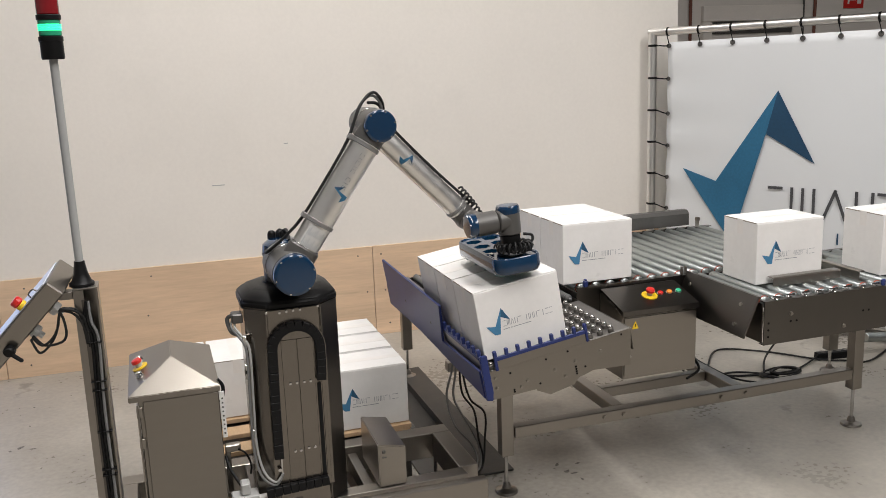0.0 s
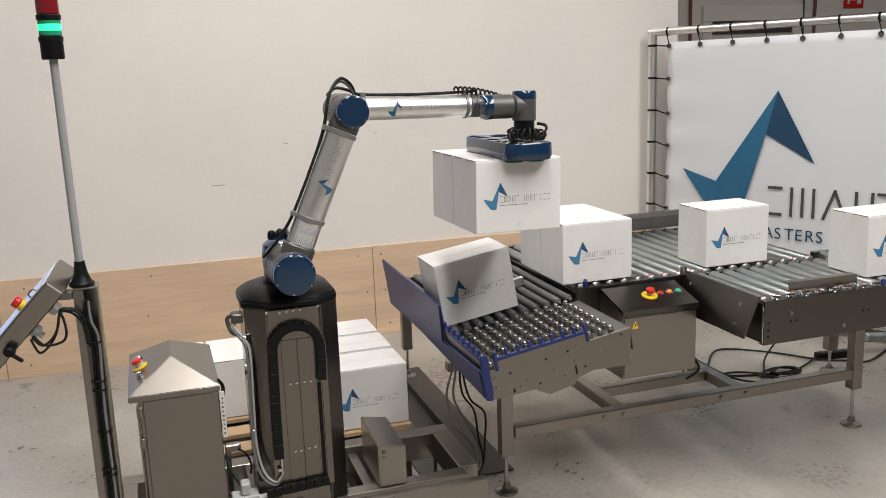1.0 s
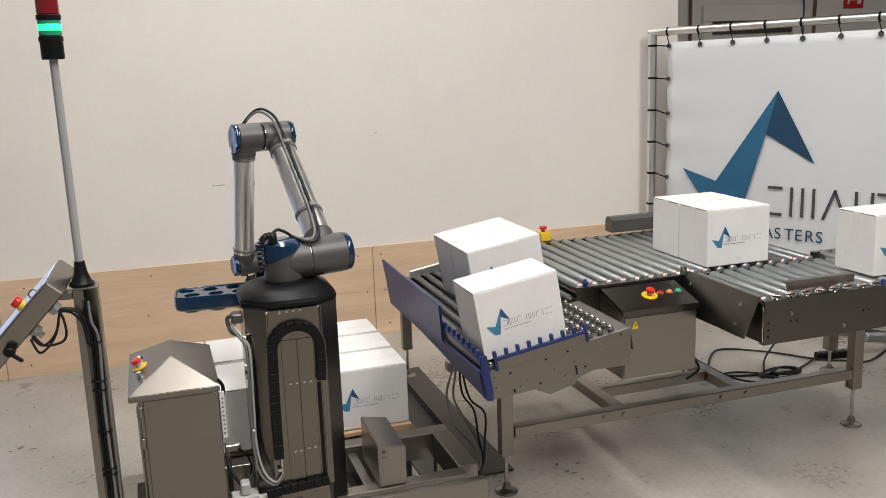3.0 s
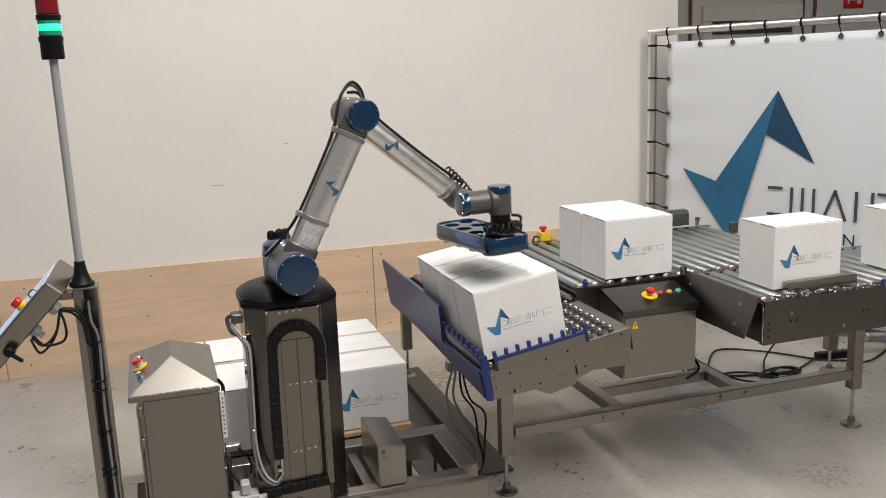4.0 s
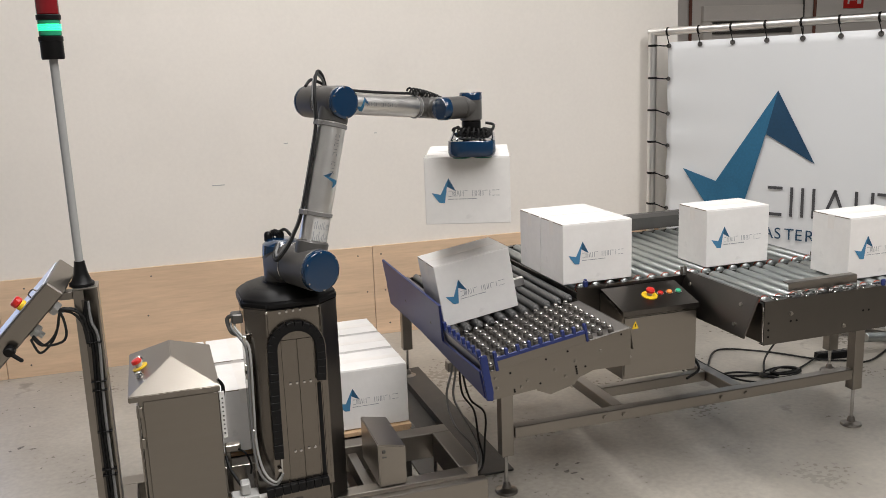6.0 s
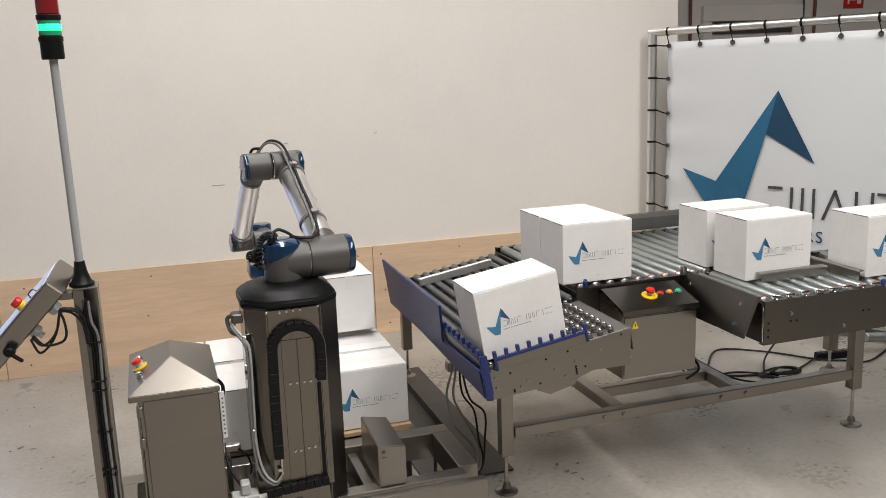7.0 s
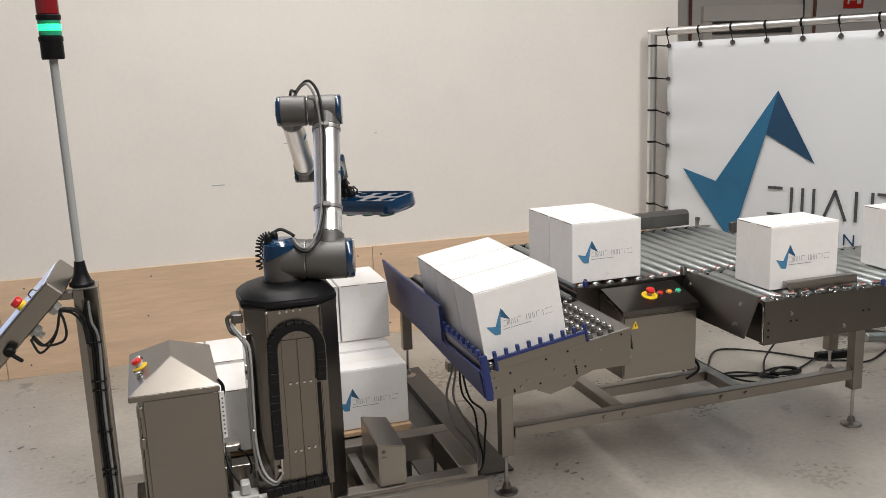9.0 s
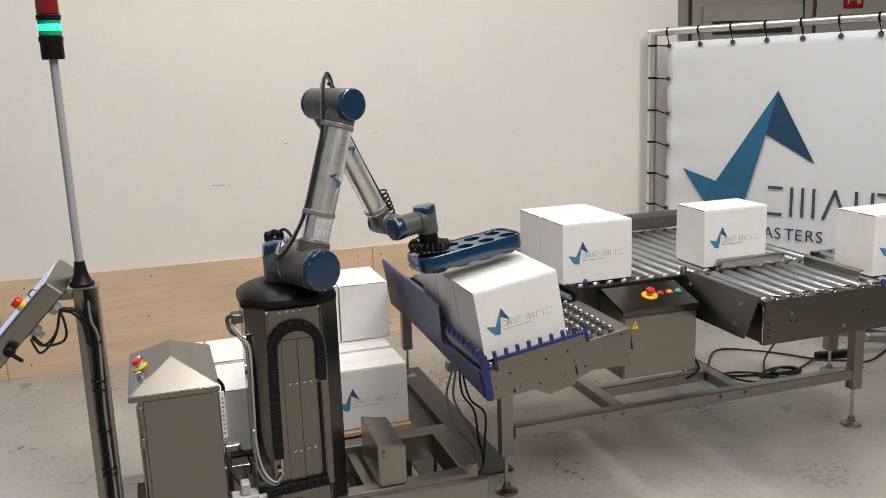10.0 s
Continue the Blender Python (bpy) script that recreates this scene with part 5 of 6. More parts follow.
def floor_cables():
    loop = [(3.08 + 0.13 * math.cos(a * 0.7) * (1 + 0.1 * math.sin(a)), 0.93 + 0.07 * math.sin(a * 0.7), 0.012 + 0.004 * (a % 3)) for a in range(0, 28)]
    cable_run("floor_cable", "loose black cables coiled on the concrete floor", [
        [(1.86, 0.15, 0.62), (2.0, 0.35, 0.55), (2.25, 0.7, 0.30), (2.55, 0.95, 0.08), (2.80, 1.0, 0.012), (3.0, 0.95, 0.012), (3.2, 0.94, 0.012), (3.46, 1.06, 0.02)],
        [(1.86, 0.15, 0.60), (2.02, 0.4, 0.42), (2.3, 0.75, 0.18), (2.6, 1.0, 0.03), (2.85, 1.05, 0.012), (3.05, 0.90, 0.012)],
        [(1.86, 0.14, 0.58), (1.98, 0.25, 0.50), (2.0, 0.2, 0.44), (1.9, 0.15, 0.42)],
        [(3.0, 0.98, 0.012), (3.15, 1.15, 0.05), (3.4, 1.25, 0.16), (3.6, 1.2, 0.20), (3.75, 1.15, 0.3)],
        [(2.75, 1.2, 0.012), (3.0, 1.45, 0.012), (3.25, 1.30, 0.012), (3.45, 1.05, 0.012), (3.6, 0.95, 0.012), (3.75, 0.9, 0.012), (4.3, 1.2, 0.012)],
        [(p[0] * 0.75 + 0.80, p[1] * 0.7 + 0.27, p[2] + 0.012) for p in loop],
        [(2.2, 0.55, 0.36), (2.45, 0.80, 0.20), (2.72, 0.86, 0.05), (2.95, 0.80, 0.015), (3.1, 0.87, 0.02)],
        loop], 0.0062, M_RUBBER)
    cable_run("table_cable", "bundle of grey and black cables hanging from the tilted table", [
        [(0.76, 0.24, 0.72), (0.73, 0.2, 0.62), (0.70, 0.2, 0.50), (0.725, 0.18, 0.37), (0.79, 0.15, 0.28), (0.80, 0.10, 0.22), (0.74, 0.04, 0.20), (0.68, 0.0, 0.22)],
        [(0.77, 0.24, 0.72), (0.745, 0.2, 0.60), (0.735, 0.2, 0.48), (0.80, 0.18, 0.34), (0.83, 0.15, 0.25), (0.80, 0.08, 0.19), (0.70, 0.02, 0.20)]], 0.005, M_DKCABLE)
    cable_run("table_cable", "black cables hanging from the tilted table", [
        [(0.79, 0.24, 0.72), (0.765, 0.2, 0.62), (0.775, 0.2, 0.50), (0.82, 0.18, 0.42), (0.83, 0.16, 0.30), (0.835, 0.12, 0.20), (0.76, 0.05, 0.17), (0.68, 0.02, 0.19)],
        [(0.80, 0.24, 0.72), (0.78, 0.2, 0.60), (0.81, 0.2, 0.47), (0.87, 0.18, 0.40), (0.86, 0.16, 0.28), (0.82, 0.10, 0.18), (0.72, 0.05, 0.16)]], 0.0048, M_RUBBER)
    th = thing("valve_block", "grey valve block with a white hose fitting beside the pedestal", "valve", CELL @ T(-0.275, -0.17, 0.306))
    bm = B()
    box(bm, (0.0, 0.0, 0.0), (0.10, 0.07, 0.07), 0.004)
    part("body", bm, M_GREYP, th)
    bm = B()
    box(bm, (0.035, 0.01, 0.0705), (0.07, 0.06, 0.118), 0.005)
    part("coil", bm, M_GREYP, th)
    bm = B()
    rod(bm, (0.10, 0.03, 0.045), (0.13, 0.03, 0.045), 0.012, 12)
    part("fitting", bm, M_WHITEP, th)
    bm = B()
    tube(bm, [(0.13, 0.03, 0.045), (0.17, 0.025, 0.045), (0.21, 0.01, 0.03), (0.26, -0.03, 0.01)], 0.008)
    part("hose", bm, M_GREYP, th)
    bm = B()
    box(bm, (0.0, 0.20, 0.17), (0.06, 0.235, 0.20), 0.004)
    box(bm, (0.0, 0.21, 0.0), (0.02, 0.23, 0.169), 0.002)
    part("junction", bm, M_STEEL, th)
    bm = B()
    tube(bm, [(0.05, 0.2, 0.18), (0.075, 0.17, 0.17), (0.09, 0.15, 0.13), (0.085, 0.13, 0.10)], 0.004)
    tube(bm, [(0.0, 0.2, 0.16), (0.01, 0.16, 0.12), (0.03, 0.12, 0.09), (0.04, 0.06, 0.09)], 0.006)
    part("cable", bm, M_RUBBER, th)


# ---- banner print and lacing, far bay ----
# company name as plain strokes: start, width, strokes
STROKE = {"u": (0, 0, 0, 1), "c": (0.5, 0, 0.5, 1), "f": (1, 0, 1, 1), "t": (0, 1, 1, 1), "b": (0, 0, 1, 0), "l": (0, 0, 0.5, 1), "r": (0.5, 1, 1, 0)}
NAME_STROKES = ((0.925, 0.085, "tb"), (1.083, 0.150, "ucf"), (1.302, 0.140, "lr"), (1.508, 0.10, "uf"), (1.645, 0.11, "t"), (1.86, 0.11, "uf"), (2.04, 0.11, "uf"))


def banner_details(th):
    bm = B()
    y = -0.016
    flat(bm, [(0.269, 1.104), (0.53, 1.023), (0.66, 0.575), (0.60, 0.66)], y, 0)
    flat(bm, [(0.53, 1.023), (0.961, 1.67), (0.887, 1.373), (0.66, 0.575)], y, 0)
    flat(bm, [(0.961, 1.67), (1.228, 1.182), (0.887, 1.373)], y, 1)
    part("printed_mark", bm, [M_LOGO2, M_LOGOD2], th, "large blue folded-ribbon mark")

    def glyph(x, z, w, h, strokes, t):
        for (x0, z0, x1, z1) in strokes:
            a, b = Vector((x + x0 * w, 0, z + z0 * h)), Vector((x + x1 * w, 0, z + z1 * h))
            d = (b - a).normalized()
            n = Vector((-d.z, 0, d.x)) * t / 2
            e = d * t / 2
            bm.faces.new([bm.verts.new((p.x, y, p.z)) for p in (a - n - e, b - n + e, b + n + e, a + n - e)])
    # plain strokes stand for the company name
    for x, w, strokes in NAME_STROKES:
        for k in strokes:
            bm = B()
            glyph(x, 0.818, w, 0.185, [STROKE[k]], 0.020)
            part("printed_bar", bm, M_INKD, th, "dark grey printed bar")
    x = 0.805
    for k, (ch, w) in enumerate((("M", .07), ("A", .062), ("S", .055), ("T", .055), ("E", .052), ("R", .057), ("S", .055), (" ", .045), ("I", .028), ("N", .065), (" ", .045), ("F", .05), ("L", .05), ("E", .052), ("X", .056), ("I", .028), ("B", .057), ("L", .05), ("E", .052))):
        if ch != " ":
            bm = B()
            cu = bpy.data.curves.new("letter", "FONT")
            cu.body, cu.size = ch, 0.113
            tmp = bpy.data.objects.new("letter", cu)
            me = bpy.data.meshes.new_from_object(tmp)
            me.transform(T(x, y, 0.645) @ Matrix.Rotation(radians(90), 4, "X"))
            bm.from_mesh(me)
            bpy.data.objects.remove(tmp)
            bpy.data.meshes.remove(me)
            part("printed_letter", bm, M_LOGOD2, th, "dark blue printed letter")
        x += w * 1.08 + 0.012
    for k in range(14):
        xx = 0.137 + k * 0.2425
        zt = 2.095 + 0.017 * xx
        bm = B()
        lathe(bm, [(0.029, -0.008), (0.0315, -0.005), (0.0315, 0.005), (0.029, 0.008)], 16, along((xx - 0.012, 0, zt), (xx + 1, 0, zt + 0.017)), cap=False)
        tube(bm, [(xx - 0.012, -0.03, zt - 0.01), (xx - 0.006, -0.022, zt - 0.045), (xx, -0.016, zt - 0.075), (xx + 0.002, -0.012, zt - 0.098)], 0.0035, 6, 3)
        part("bungee_tie", bm, M_BLACK, th)
        bm = B()
        lathe(bm, [(0.008, 0), (0.018, 0.0), (0.018, 0.004), (0.008, 0.004)], 16, along((xx + 0.002, -0.010, 2.0 + 0.016 * xx - 0.008), (xx + 0.002, -1, 2.0)))
        part("eyelet", bm, M_DARK, th)
    for k in range(7):
        zz = 2.0 - 0.237 * k
        bm = B()
        lathe(bm, [(0.030, -0.008), (0.034, -0.005), (0.034, 0.005), (0.030, 0.008)], 16, T(0, 0, zz), cap=False)
        tube(bm, [(0.02, -0.03, zz), (0.06, -0.022, zz - 0.002), (0.10, -0.016, zz - 0.005 - 0.012 * (k > 1)), (0.136, -0.012, zz - 0.006 - 0.018 * (k > 1))], 0.005, 6, 3)
        part("bungee_tie", bm, M_BLACK, th)
        bm = B()
        lathe(bm, [(0.008, 0), (0.016, 0.0), (0.016, 0.004), (0.008, 0.004)], 16, along((0.138, -0.010, zz - 0.006 - 0.018 * (k > 1)), (0.138, -1, zz)))
        part("eyelet", bm, M_DARK, th)




def far_bay():
    door = thing("door_1", "grey door with a wide lintel and dark transom in the far wall", "door", T(5.61, 5.6, 0), kind="structure")
    for nm, lo, hi, mt in (("frame", (0.0, -0.06, 2.26), (1.35, -0.002, 2.43), M_GREYWALL2), ("frame", (0.0, -0.06, 0.0), (0.12, -0.002, 2.258), M_GREYWALL2), ("frame", (1.23, -0.06, 0.0), (1.35, -0.002, 2.258), M_GREYWALL2),
                           ("leaf", (0.122, -0.04, 0.0), (1.228, -0.003, 2.10), M_GREYWALL), ("transom", (0.122, -0.03, 2.12), (1.228, -0.003, 2.25), M_DARK)):
        bm = B()
        box(bm, lo, hi, 0.004)
        part(nm, bm, mt, door)
    pipes = thing("wall_pipe", "thin rust-brown pipes running up the grey wall", "pipe")
    for x in (5.46, 7.15):
        bm = B()
        rod(bm, (x, 5.57, 0), (x, 5.57, 5.9), 0.018, 12)
        part("pipe", bm, M_BROWN, pipes, smooth=True)
    bm = B()
    rod(bm, (6.99, 5.57, 0), (6.99, 5.57, 5.9), 0.012, 12)
    part("pipe", bm, M_DARK, pipes, smooth=True)
    sg = thing("fire_hose_sign", "red fire hose sign with white pictogram bars on the grey wall", "sign", T(7.58, 5.585, 2.375))
    bm = B()
    box(bm, (0, 0, 0), (0.29, 0.012, 0.29), 0.002)
    part("plate", bm, M_RED, sg)
    bm = B()
    box(bm, (0.05, -0.004, 0.09), (0.17, -0.001, 0.115), 0)
    box(bm, (0.05, -0.004, 0.05), (0.075, -0.001, 0.09), 0)
    box(bm, (0.19, -0.004, 0.05), (0.25, -0.001, 0.12), 0)
    part("pictogram", bm, M_WHITEP, sg)


M_GREYWALL2 = mat("grey_paint", (0.78, 0.73, 0.68), 0.55, var=0.05)
M_BROWN = mat("rust_brown", (0.16, 0.055, 0.035), 0.6, var=0.15)


# ---- pushers ----
def table_pusher():
    th = thing("pusher_bar", "bright aluminium pusher bar across the tilted rollers", "pusher bar")
    bm = B()
    box(bm, (0.10, 0.0, 0.004), (0.50, 0.022, 0.044), 0.003)
    part("bar", bm, M_ALU, th)
    bm = B()
    box(bm, (0.28, 0.023, -0.06), (0.32, 0.05, 0.03), 0.003)
    part("carrier", bm, M_STEELD, th)
    return th


def infeed_pusher():
    th = thing("pusher_plate", "folded stainless pusher plate between the infeed rollers", "pusher plate")
    bm = B()
    slab(bm, [(0.0, 0.002), (0.0, 0.036), (0.006, 0.040), (0.040, 0.040), (0.040, 0.036), (0.008, 0.036), (0.004, 0.032), (0.004, 0.002)], "x", 0.0, 0.36)
    part("plate", bm, M_STEEL, th)
    for x in (0.15,):
        bm = B()
        slab(bm, [(x, 0.0015), (x + 0.11, 0.0015), (x + 0.075, -0.02), (x + 0.06, -0.05), (x + 0.05, -0.05), (x + 0.035, -0.02)], "y", -0.004, -0.0005)
        part("lug", bm, M_STEEL, th)
    return th


def stop_gate():
    th = thing("stop_gate", "folded stainless stop plate rising between the infeed rollers", "stop gate")
    bm = B()
    slab(bm, [(-0.004, -0.075), (-0.004, 0.036), (0.0, 0.040), (0.024, 0.040), (0.024, 0.036), (0.0, 0.034), (0.0, -0.075)], "y", -0.262, 0.092)
    part("plate", bm, M_STEEL, th)
    return th


def floor_marks():
    """Dark rubber marks and dirt specks on the concrete."""
    rnd = random.Random(5)
    bm = B()
    for x, y, r in ((1.30, 0.34, 0.020), (1.31, 0.255, 0.030), (1.34, 0.225, 0.022), (1.40, 0.315, 0.020), (1.345, 0.157, 0.016), (1.27, 0.30, 0.010), (1.086, 0.117, 0.010),
                    (-1.30, 1.588, 0.018), (-1.25, 1.62, 0.030), (-1.19, 1.58, 0.020), (-1.24, 1.926, 0.012), (-1.247, 2.23, 0.012), (-1.255, 2.53, 0.012), (-1.05, 2.36, 0.012), (-1.12, 1.30, 0.014)):
        n = 14
        ph = rnd.uniform(0, 6.28)
        vs = []
        for k in range(n):
            a = 2 * math.pi * k / n
            q = r * rnd.uniform(0.45, 1.15)
            dx, dy = q * math.cos(a), 0.45 * q * math.sin(a)
            vs.append(bm.verts.new((x + dx * math.cos(ph) - dy * math.sin(ph), y + dx * math.sin(ph) + dy * math.cos(ph), 0.0012)))
        bm.faces.new(vs)
    tagged(part("floor_marks", bm, M_SMUDGE, None), "dark rubber marks and specks on the concrete floor", "floor marks", kind="structure")

# ---- motion ----
# joint rows: seconds; base turn, upper arm, forearm, wrist, tool roll; heading of the gripper (radians)
ARM_A = [(0.0, 0.014, 0.965, -0.796, 0.08, -0.01, 1.57), (0.2, 0.020, 0.858, -0.895, 0.10, -0.01, 1.57), (0.58, 0.020, 0.858, -0.895, 0.10, -0.01, 1.57),
         (0.7, 0.011, 1.011, -0.705, 0.08, -0.01, 1.57), (0.8, 0.009, 1.123, -0.468, 0.05, 0.0, 1.57), (0.9, 0.008, 1.150, -0.18, -0.01, 0.0, 1.58), (1.0, 0.010, 1.149, -0.023, -0.02, 0.0, 1.60),
         (1.2, 0.223, 1.321, -0.086, -0.02, 0.0, 1.80), (1.4, 0.603, 1.454, -0.123, -0.02, 0.0, 2.22), (1.5, 0.875, 1.425, -0.19, -0.01, 0.0, 2.43), (1.6, 1.076, 1.386, -0.258, 0.0, 0.0, 2.60),
         (1.7, 1.25, 1.38, -0.42, 0.0, 0.0, 2.80), (1.8, 1.55, 1.55, -0.595, 0.0, 0.0, 2.92), (1.9, 1.80, 1.54, -0.78, 0.0, 0.0, 3.07)]
ARM_B = [(2.0, 1.965, 1.165, -1.215, 0.0, 0.0, 3.14), (2.1, 1.987, 0.897, -1.412, 0.0, 0.0, 3.14), (2.2, 1.999, 0.65, -1.56, 0.0, 0.0, 3.14), (2.3, 1.995, 0.316, -1.76, 0.0, 0.0, 3.14),
         (2.4, 2.012, 0.238, -1.79, 0.0, 0.0, 3.14), (2.58, 2.012, 0.235, -1.79, 0.0, 0.0, 3.14), (2.7, 1.915, 0.22, -1.72, 0.0, 0.0, 3.13), (3.0, 1.80, 0.80, -1.35, 0.0, 0.0, 3.08),
         (3.3, 1.45, 1.38, -0.95, 0.0, 0.0, 2.95), (3.55, 0.95, 1.52, -0.78, 0.0, 0.0, 2.80), (3.8, 0.391, 1.476, -0.689, 0.0, 0.01, 2.60), (3.9, 0.200, 1.312, -0.612, 0.01, 0.0, 2.25)]
ARM_C = [(4.0, 0.055, 1.092, -0.695, 0.02, 0.0, 1.75), (4.1, 0.016, 1.002, -0.757, 0.06, -0.01, 1.62), (4.25, 0.012, 0.988, -0.767, 0.08, -0.01, 1.57), (4.72, 0.012, 0.988, -0.767, 0.08, -0.01, 1.57), (4.95, 0.020, 0.858, -0.895, 0.10, -0.01, 1.57),
         (5.33, 0.020, 0.858, -0.895, 0.10, -0.01, 1.57), (5.5, 0.008, 1.129, -0.427, 0.05, 0.0, 1.57), (5.6, 0.008, 1.155, -0.15, -0.01, 0.0, 1.57), (5.7, 0.012, 1.152, -0.03, -0.02, 0.0, 1.56),
         (6.0, 0.40, 1.30, -0.10, 0.0, 0.0, 1.20), (6.3, 1.05, 1.15, -0.30, 0.0, 0.0, 0.60), (6.55, 1.50, 0.85, -0.55, 0.0, 0.0, 0.15)]
ARM_D = [(6.8, 1.676, 0.591, -0.711, 0.0, 0.0, 0.0), (7.0, 1.675, 0.521, -0.771, 0.0, 0.0, 0.0), (7.2, 1.63, 0.530, -0.86, 0.0, 0.0, 0.0), (7.5, 1.623, 0.540, -0.88, 0.0, 0.0, 0.0), (7.7, 1.63, 0.588, -0.87, 0.0, 0.0, 0.05),
         (7.85, 1.53, 0.66, -1.0, 0.0, 0.0, 0.55), (8.0, 1.329, 0.750, -1.209, 0.0, 0.0, 1.35), (8.2, 1.195, 0.741, -1.209, 0.0, 0.0, 1.75), (8.35, 1.04, 0.86, -1.05, 0.0, -0.01, 2.10), (8.5, 0.880, 1.085, -0.824, 0.01, -0.03, 2.75)]
ARM_E = [(8.6, 0.84, 1.10, -0.58, 0.03, -0.045, 3.0), (8.7, 0.844, 1.076, -0.443, 0.04, -0.05, 3.15), (8.8, 0.98, 1.08, -0.45, 0.04, -0.065, 3.55), (8.9, 1.18, 1.09, -0.50, 0.035, -0.10, 4.25), (9.0, 1.30, 1.11, -0.565, 0.03, -0.13, 5.26), (9.1, 1.22, 1.05, -0.70, 0.04, -0.11, 6.10),
         (9.3, 1.0, 0.978, -0.819, 0.06, -0.10, 6.42), (9.6, 0.84, 1.095, -0.94, 0.08, -0.085, 6.44), (10.0, 0.421, 1.245, -1.07, 0.10, -0.05, 6.46)]
CYCLE = 4.8


def glide(rows, t):
    """The values at t, eased through rows of (seconds, values...) without overshoot."""
    if t <= rows[0][0]:
        return list(rows[0][1:])
    if t >= rows[-1][0]:
        return list(rows[-1][1:])
    i = max(k for k in range(len(rows)) if rows[k][0] <= t + 1e-9)
    i = min(i, len(rows) - 2)
    a, b = rows[i], rows[i + 1]
    p, n = rows[max(i - 1, 0)], rows[min(i + 2, len(rows) - 1)]
    h = b[0] - a[0]
    w = (t - a[0]) / h
    out = []
    for j in range(1, len(a)):
        s0 = (b[j] - p[j]) / (b[0] - p[0])
        s1 = (n[j] - a[j]) / (n[0] - a[0])
        lim = 3 * abs(b[j] - a[j]) / h
        if (a[j] - p[j]) * (b[j] - a[j]) <= 0 and i > 0:
            s0 = 0
        if (b[j] - a[j]) * (n[j] - b[j]) <= 0 and i + 2 < len(rows):
            s1 = 0
        s0, s1 = max(-lim, min(lim, s0)), max(-lim, min(lim, s1))
        out.append((2 * w ** 3 - 3 * w * w + 1) * a[j] + (w ** 3 - 2 * w * w + w) * h * s0 + (-2 * w ** 3 + 3 * w * w) * b[j] + (w ** 3 - w * w) * h * s1)
    return out


ARM_ROWS = ARM_A + ARM_B + ARM_C + ARM_D + ARM_E


def arm_at(t):
    return robot_pose(*glide(ARM_ROWS, t))


def tool_at(t):
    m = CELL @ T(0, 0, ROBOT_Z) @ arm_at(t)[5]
    return Matrix.LocRotScale(m.translation, m.to_quaternion(), None)


def on_table(y, x=0.003):
    return TABLE @ T(x, y, 0.0)


REST_Y = 0.49                                     # where a last carton waits on the table


def advance(t):
    """Slide of the waiting carton to the front fence, cycle time t."""
    return glide([(1.24, REST_Y), (1.42, 0.385), (1.60, 0.06), (1.72, 0.0)], t)[0]


def transfer(t):
    """A pair's way from the main conveyor onto the table, cycle time t: x, y, z and tilt of its front carton."""
    x, y, z, a = glide([(2.42, 1.278, 0.215, ZR, 0.0), (2.5, 1.255, 0.215, ZR, 0.0), (2.6, 1.19, 0.222, ZR - 0.012, 3.0), (2.7, 1.111, 0.235, 0.892, 8.6), (2.9, 1.0, 0.25, 0.866, TILT),
                        (3.05, 0.82, 0.26, 0.837, TILT), (3.2, 0.722, 0.265, 0.818, TILT), (3.3, 0.705, 0.25, 0.8155, TILT), (3.7, 0.702, 0.045, 0.815, TILT), (3.88, 0.702, -0.045, 0.8145, TILT)], t)
    return T(x, y, z) @ Matrix.Rotation(radians(-a), 4, "Y")


def held(t, t0, t1, start, goal, back):
    """A gripped carton between lift t0 and release t1."""
    o0, o1 = tool_at(t0).inverted() @ start, tool_at(t1).inverted() @ goal
    w = max(0.0, min(1.0, (t - t1 + 0.45) / 0.45))
    w = w * w * (3 - 2 * w)
    r = max(0.0, min(1.0, (t - t0) / 0.42))
    q = o0.to_quaternion().slerp(o1.to_quaternion(), r)
    # the pair turns as one body round its top middle
    loc = o0.translation.lerp(o1.translation, w)
    c = Vector((BL / 2, BW / 2 + back, BH))
    fix = (o0.to_3x3().lerp(o1.to_3x3(), w) @ c) - (q.to_matrix() @ c)
    hang = Vector((0.0, 0.045, -0.037)) * r * (1.0 - w)
    return tool_at(t) @ Matrix.LocRotScale(loc + fix + hang, q, None)


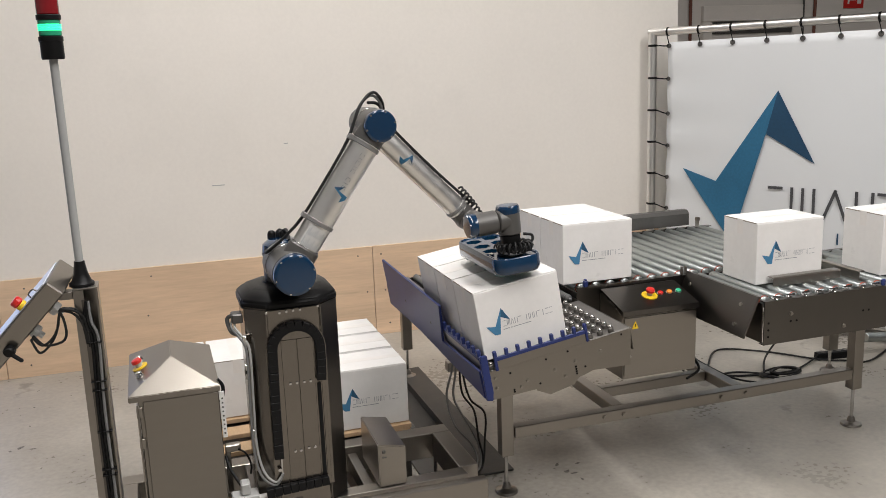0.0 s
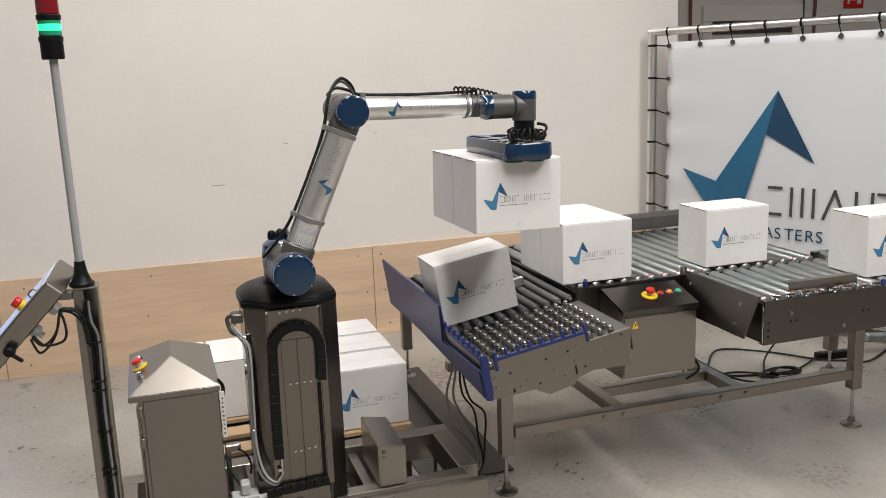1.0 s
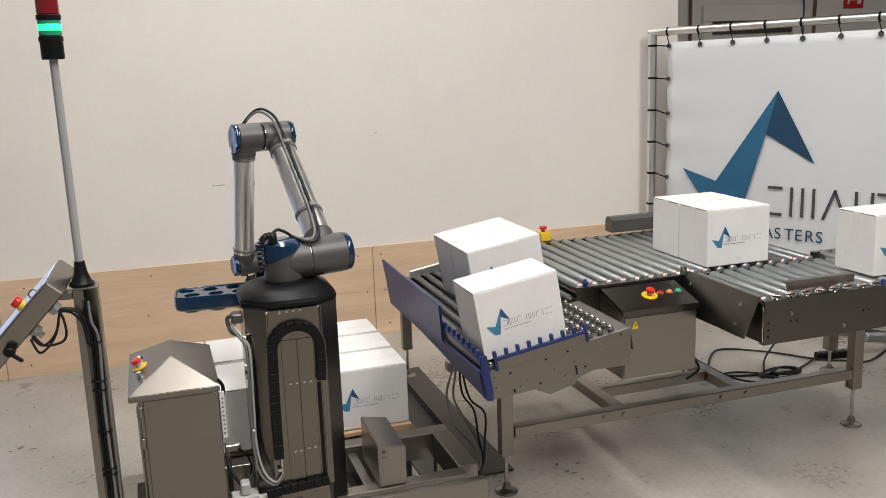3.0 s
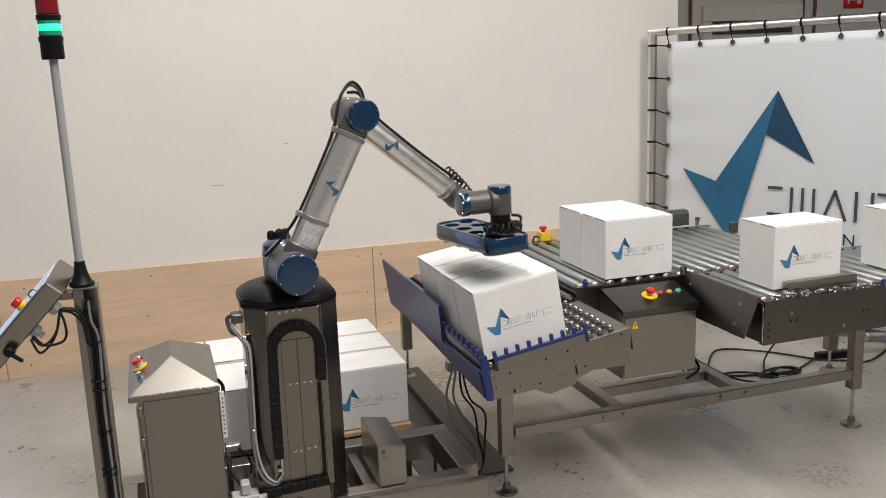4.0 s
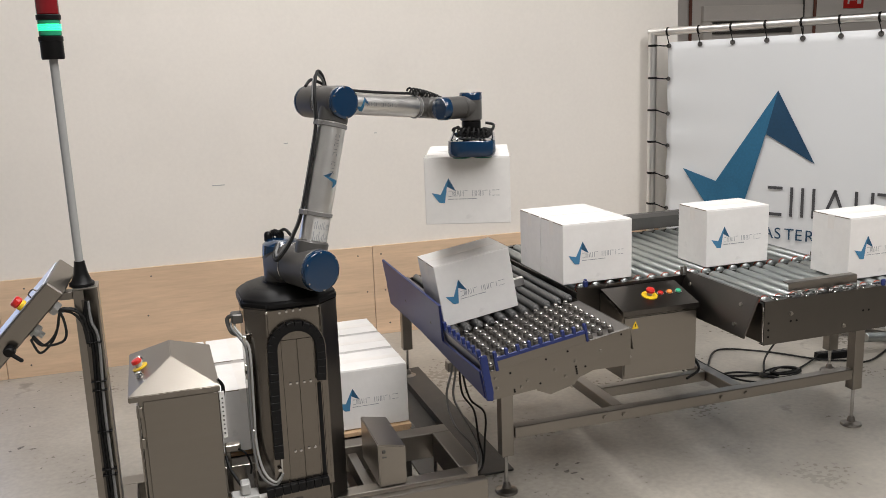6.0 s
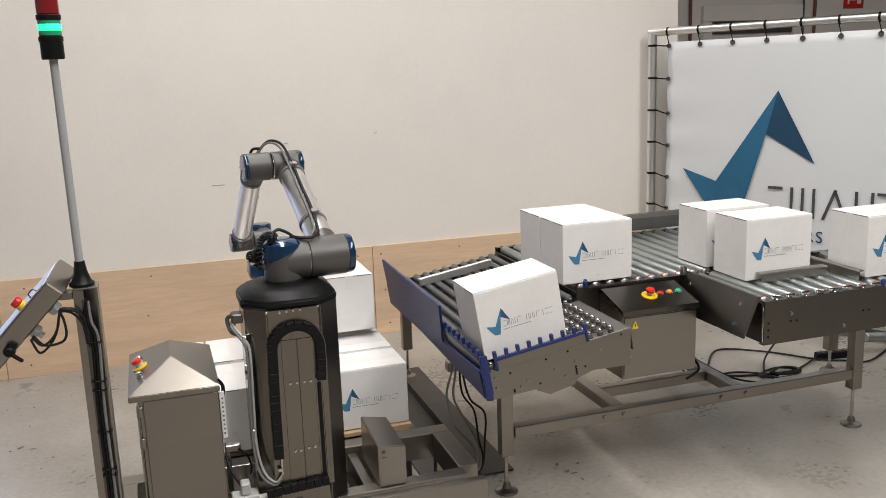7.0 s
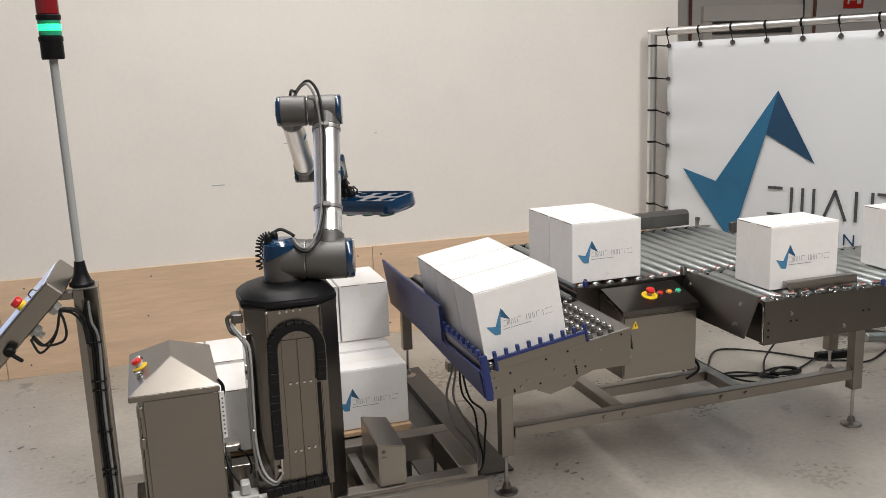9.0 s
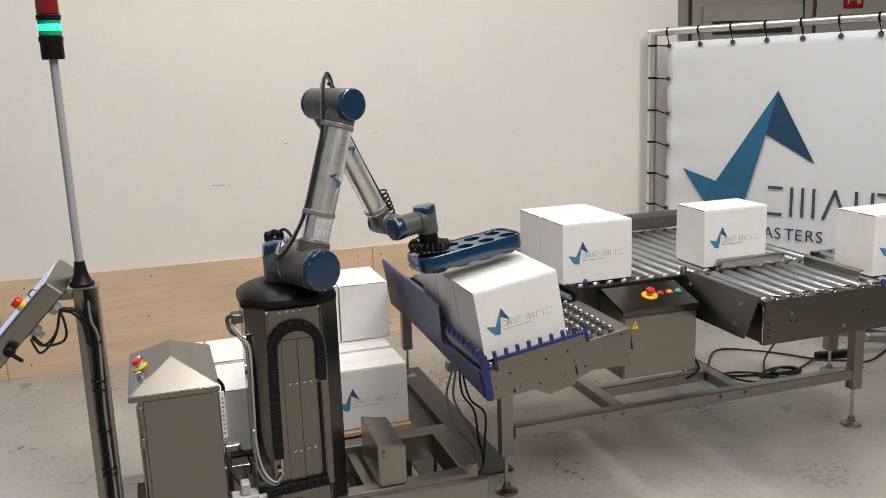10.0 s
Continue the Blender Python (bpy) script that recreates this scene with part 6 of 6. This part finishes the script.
def motions():
    times = [k * 0.1 for k in range(101)]
    rows = {ob: [] for ob in LINKS}
    for t in times:
        for ob, m in zip(LINKS, arm_at(t)):
            rows[ob].append((t, m))
    for ob in LINKS:
        walk(ob, rows[ob])
    # first pair: table, gripper, low layer of the pallet
    PICK1, DROP1, PICK2, DROP2 = 0.58, 2.42, 5.35, 7.2
    left = T(-0.04, 0.30, 0.353) @ pose(0, 0, 0, 0, 0, 90)
    high = T(0.105, 1.095, 0.635) @ pose(0, 0, 0, 0, 0, -90)
    def lifted(start, goal, t, t0, t1, back):
        return start if t <= t0 else goal if t >= t1 else held(t, t0, t1, start, goal, back)
    k0, k1, k2, k3, k4 = [], [], [], [], []
    for t in times:
        k0.append((t, lifted(on_table(0.0), left, t, PICK1, DROP1, BW / 2)))
        k1.append((t, lifted(on_table(BW), left @ T(0, BW, 0), t, PICK1, DROP1, -BW / 2)))
        k2.append((t, lifted(on_table(advance(t)), high, t, PICK2, DROP2, BW / 2)))
        k3.append((t, lifted(transfer(t), high @ T(0, BW, 0), t, PICK2, DROP2, -BW / 2)))
        k4.append((t, transfer(t) @ T(0, BW, 0) if t < 4.5 else on_table(advance(t - CYCLE))))
    for c, k in zip(CARTONS, (k0, k1, k2, k3, k4)):
        walk(c, k)
    # second and third pairs on the rollers
    def infeed(rows_x, rows_y):
        return lambda t: (glide(rows_x, t)[0], glide(rows_y, t)[0])
    push0 = [(-0.3, -0.26), (-0.12, -0.235), (0.0, -0.16), (0.15, 0.03), (0.3, 0.19), (0.42, 0.215)]
    push1 = [(1.92, -0.26), (2.1, -0.205), (2.2, -0.08), (2.35, 0.15), (2.48, 0.215)]
    sh = lambda rs, d: [(r[0] + d, *r[1:]) for r in rs]
    c1 = infeed([(0.0, 2.03), (10.0, 2.036)], push0)
    c2 = infeed([(0.0, 2.62), (0.3, 2.575), (1.0, 2.54), (1.2, 2.44), (1.5, 2.238), (1.85, 2.036)], push1)
    d1 = infeed([(0.0, 3.02), (1.0, 2.96), (2.1, 2.82), (2.5, 2.70), (3.0, 2.58), (3.4, 2.384), (3.8, 2.157), (4.02, 2.032)], sh(push0, 4.73))
    d2 = infeed([(0.0, 3.42), (2.5, 3.10), (3.8, 2.76), (4.5, 2.69), (4.8, 2.62), (5.1, 2.575), (5.8, 2.54), (6.0, 2.44), (6.3, 2.238), (6.65, 2.036)], sh(push1, CYCLE))
    e1 = infeed([(0.0, 3.82), (5.0, 3.08), (5.8, 2.95), (6.3, 2.72), (6.65, 2.59), (6.88, 2.540), (7.82, 2.534), (8.2, 2.384), (8.6, 2.157), (8.82, 2.034), (9.3, 2.020)], [(9.22, -0.26), (9.40, -0.19), (9.55, -0.03), (9.75, 0.17), (9.90, 0.215)])
    e2 = infeed([(0.0, 4.22), (5.0, 3.5), (7.3, 3.10), (8.6, 2.78), (9.3, 2.70), (9.7, 2.62), (10.0, 2.575)], [(0.0, -0.26), (10.0, -0.26)])
    move_c = [(3.02, 2.036), (3.12, 2.0), (3.8, 1.608), (4.0, 1.493), (4.3, 1.322), (4.42, 1.278)]
    move_d = [(7.70, 2.036), (7.82, 2.0), (8.2, 1.785), (8.8, 1.442), (9.02, 1.315), (9.14, 1.278)]
    f1, f2, g1, g2, h1, h2 = [], [], [], [], [], []
    for t in times:
        x, y = c2(t)
        a1 = c1(t)
        if t > 3.0:
            x, y = glide(move_c, t)[0], 0.215
        front = T(x, y, ZR) if t < 2.42 + CYCLE else transfer(t - CYCLE)
        f2.append((t, front))
        f1.append((t, T(a1[0] if t < 3.0 else x, max(a1[1], y + BW if t > 1.9 else -9), ZR) if t < 2.42 + CYCLE else front @ T(0, BW, 0)))
        x, y = d2(t)
        b1 = d1(t)
        if t > 7.6:
            x, y = glide(move_d, t)[0], 0.215
        g2.append((t, T(x, y, ZR)))
        g1.append((t, T(b1[0] if t < 7.6 else x, max(b1[1], y + BW if t > 1.9 + CYCLE else -9), ZR)))
        h1.append((t, T(*e1(t), ZR)))
        h2.append((t, T(*e2(t), ZR)))
    for c, k in zip(CARTONS[5:], (f1, f2, g1, g2, h1, h2)):
        walk(c, k)
    # pusher bar on the table, pusher plate on the infeed
    bar = [(0.0, 0.74), (1.24, 0.74), (1.42, 0.635), (1.60, 0.31), (1.72, 0.25), (1.82, 0.30), (2.0, 0.82), (2.2, 1.16), (2.45, 1.34), (3.28, 1.34), (3.36, 1.0), (3.7, 0.83), (3.88, 0.74), (4.8, 0.74)]
    plate = [(0.0, -0.205), (0.15, -0.015), (0.3, 0.145), (0.42, 0.17), (0.55, 0.16), (1.0, -0.305), (1.92, -0.305), (2.1, -0.25), (2.2, -0.125), (2.35, 0.105), (2.48, 0.17), (2.65, 0.16), (3.05, -0.305), (4.5, -0.305), (4.68, -0.28), (4.8, -0.205)]
    # the gate drops to let a carton pass
    gate = [(0.0, 0.0), (0.93, 0.0), (1.03, -0.066), (2.05, -0.066), (2.17, 0.0), (2.85, 0.0), (2.97, -0.066), (4.55, -0.066), (4.67, 0.0), (4.8, 0.0)]
    walk(GATE, [(t, T(2.504, 0, ZR + glide(gate, t % CYCLE)[0])) for t in times])
    walk(TABLE_BAR, [(t, TABLE @ T(0, glide(bar, t % CYCLE)[0], 0)) for t in times])
    last = [(9.1, -0.305), (9.22, -0.305), (9.40, -0.235), (9.55, -0.075), (9.75, 0.125), (9.90, 0.17)]
    walk(PLATE, [(t, T(2.09, glide(plate, t % CYCLE)[0] if t < 9.1 else glide(last, t)[0], ZR)) for t in times])


setting()
far_bay()
floor_marks()
stand, _m = banner()
banner_details(stand)
pallet_stand()
base_frame()
pedestal()
arm, *LINKS = robot()
cabinet()
signal_post()
panel()
pallet()
conveyor_main()
conveyor_infeed()
table()
TABLE_BAR = table_pusher()
PLATE = infeed_pusher()
GATE = stop_gate()
button_box()
far_stop()
far_sensor()
power_strip()
floor_cables()
first = carton()
first.matrix_basis = T(0.205, 0.335, 0.353)
for y in (0.598, 0.862):
    copy_thing(first, T(0.207, y, 0.353))
for k in range(2):
    copy_thing(first, T(-0.03 - k * (BW + 0.002), 0.70, 0.353) @ pose(0, 0, 0, 0, 0, 90))
CARTONS = [copy_thing(first, T(0, 0, 3)) for _ in range(11)]
motions()
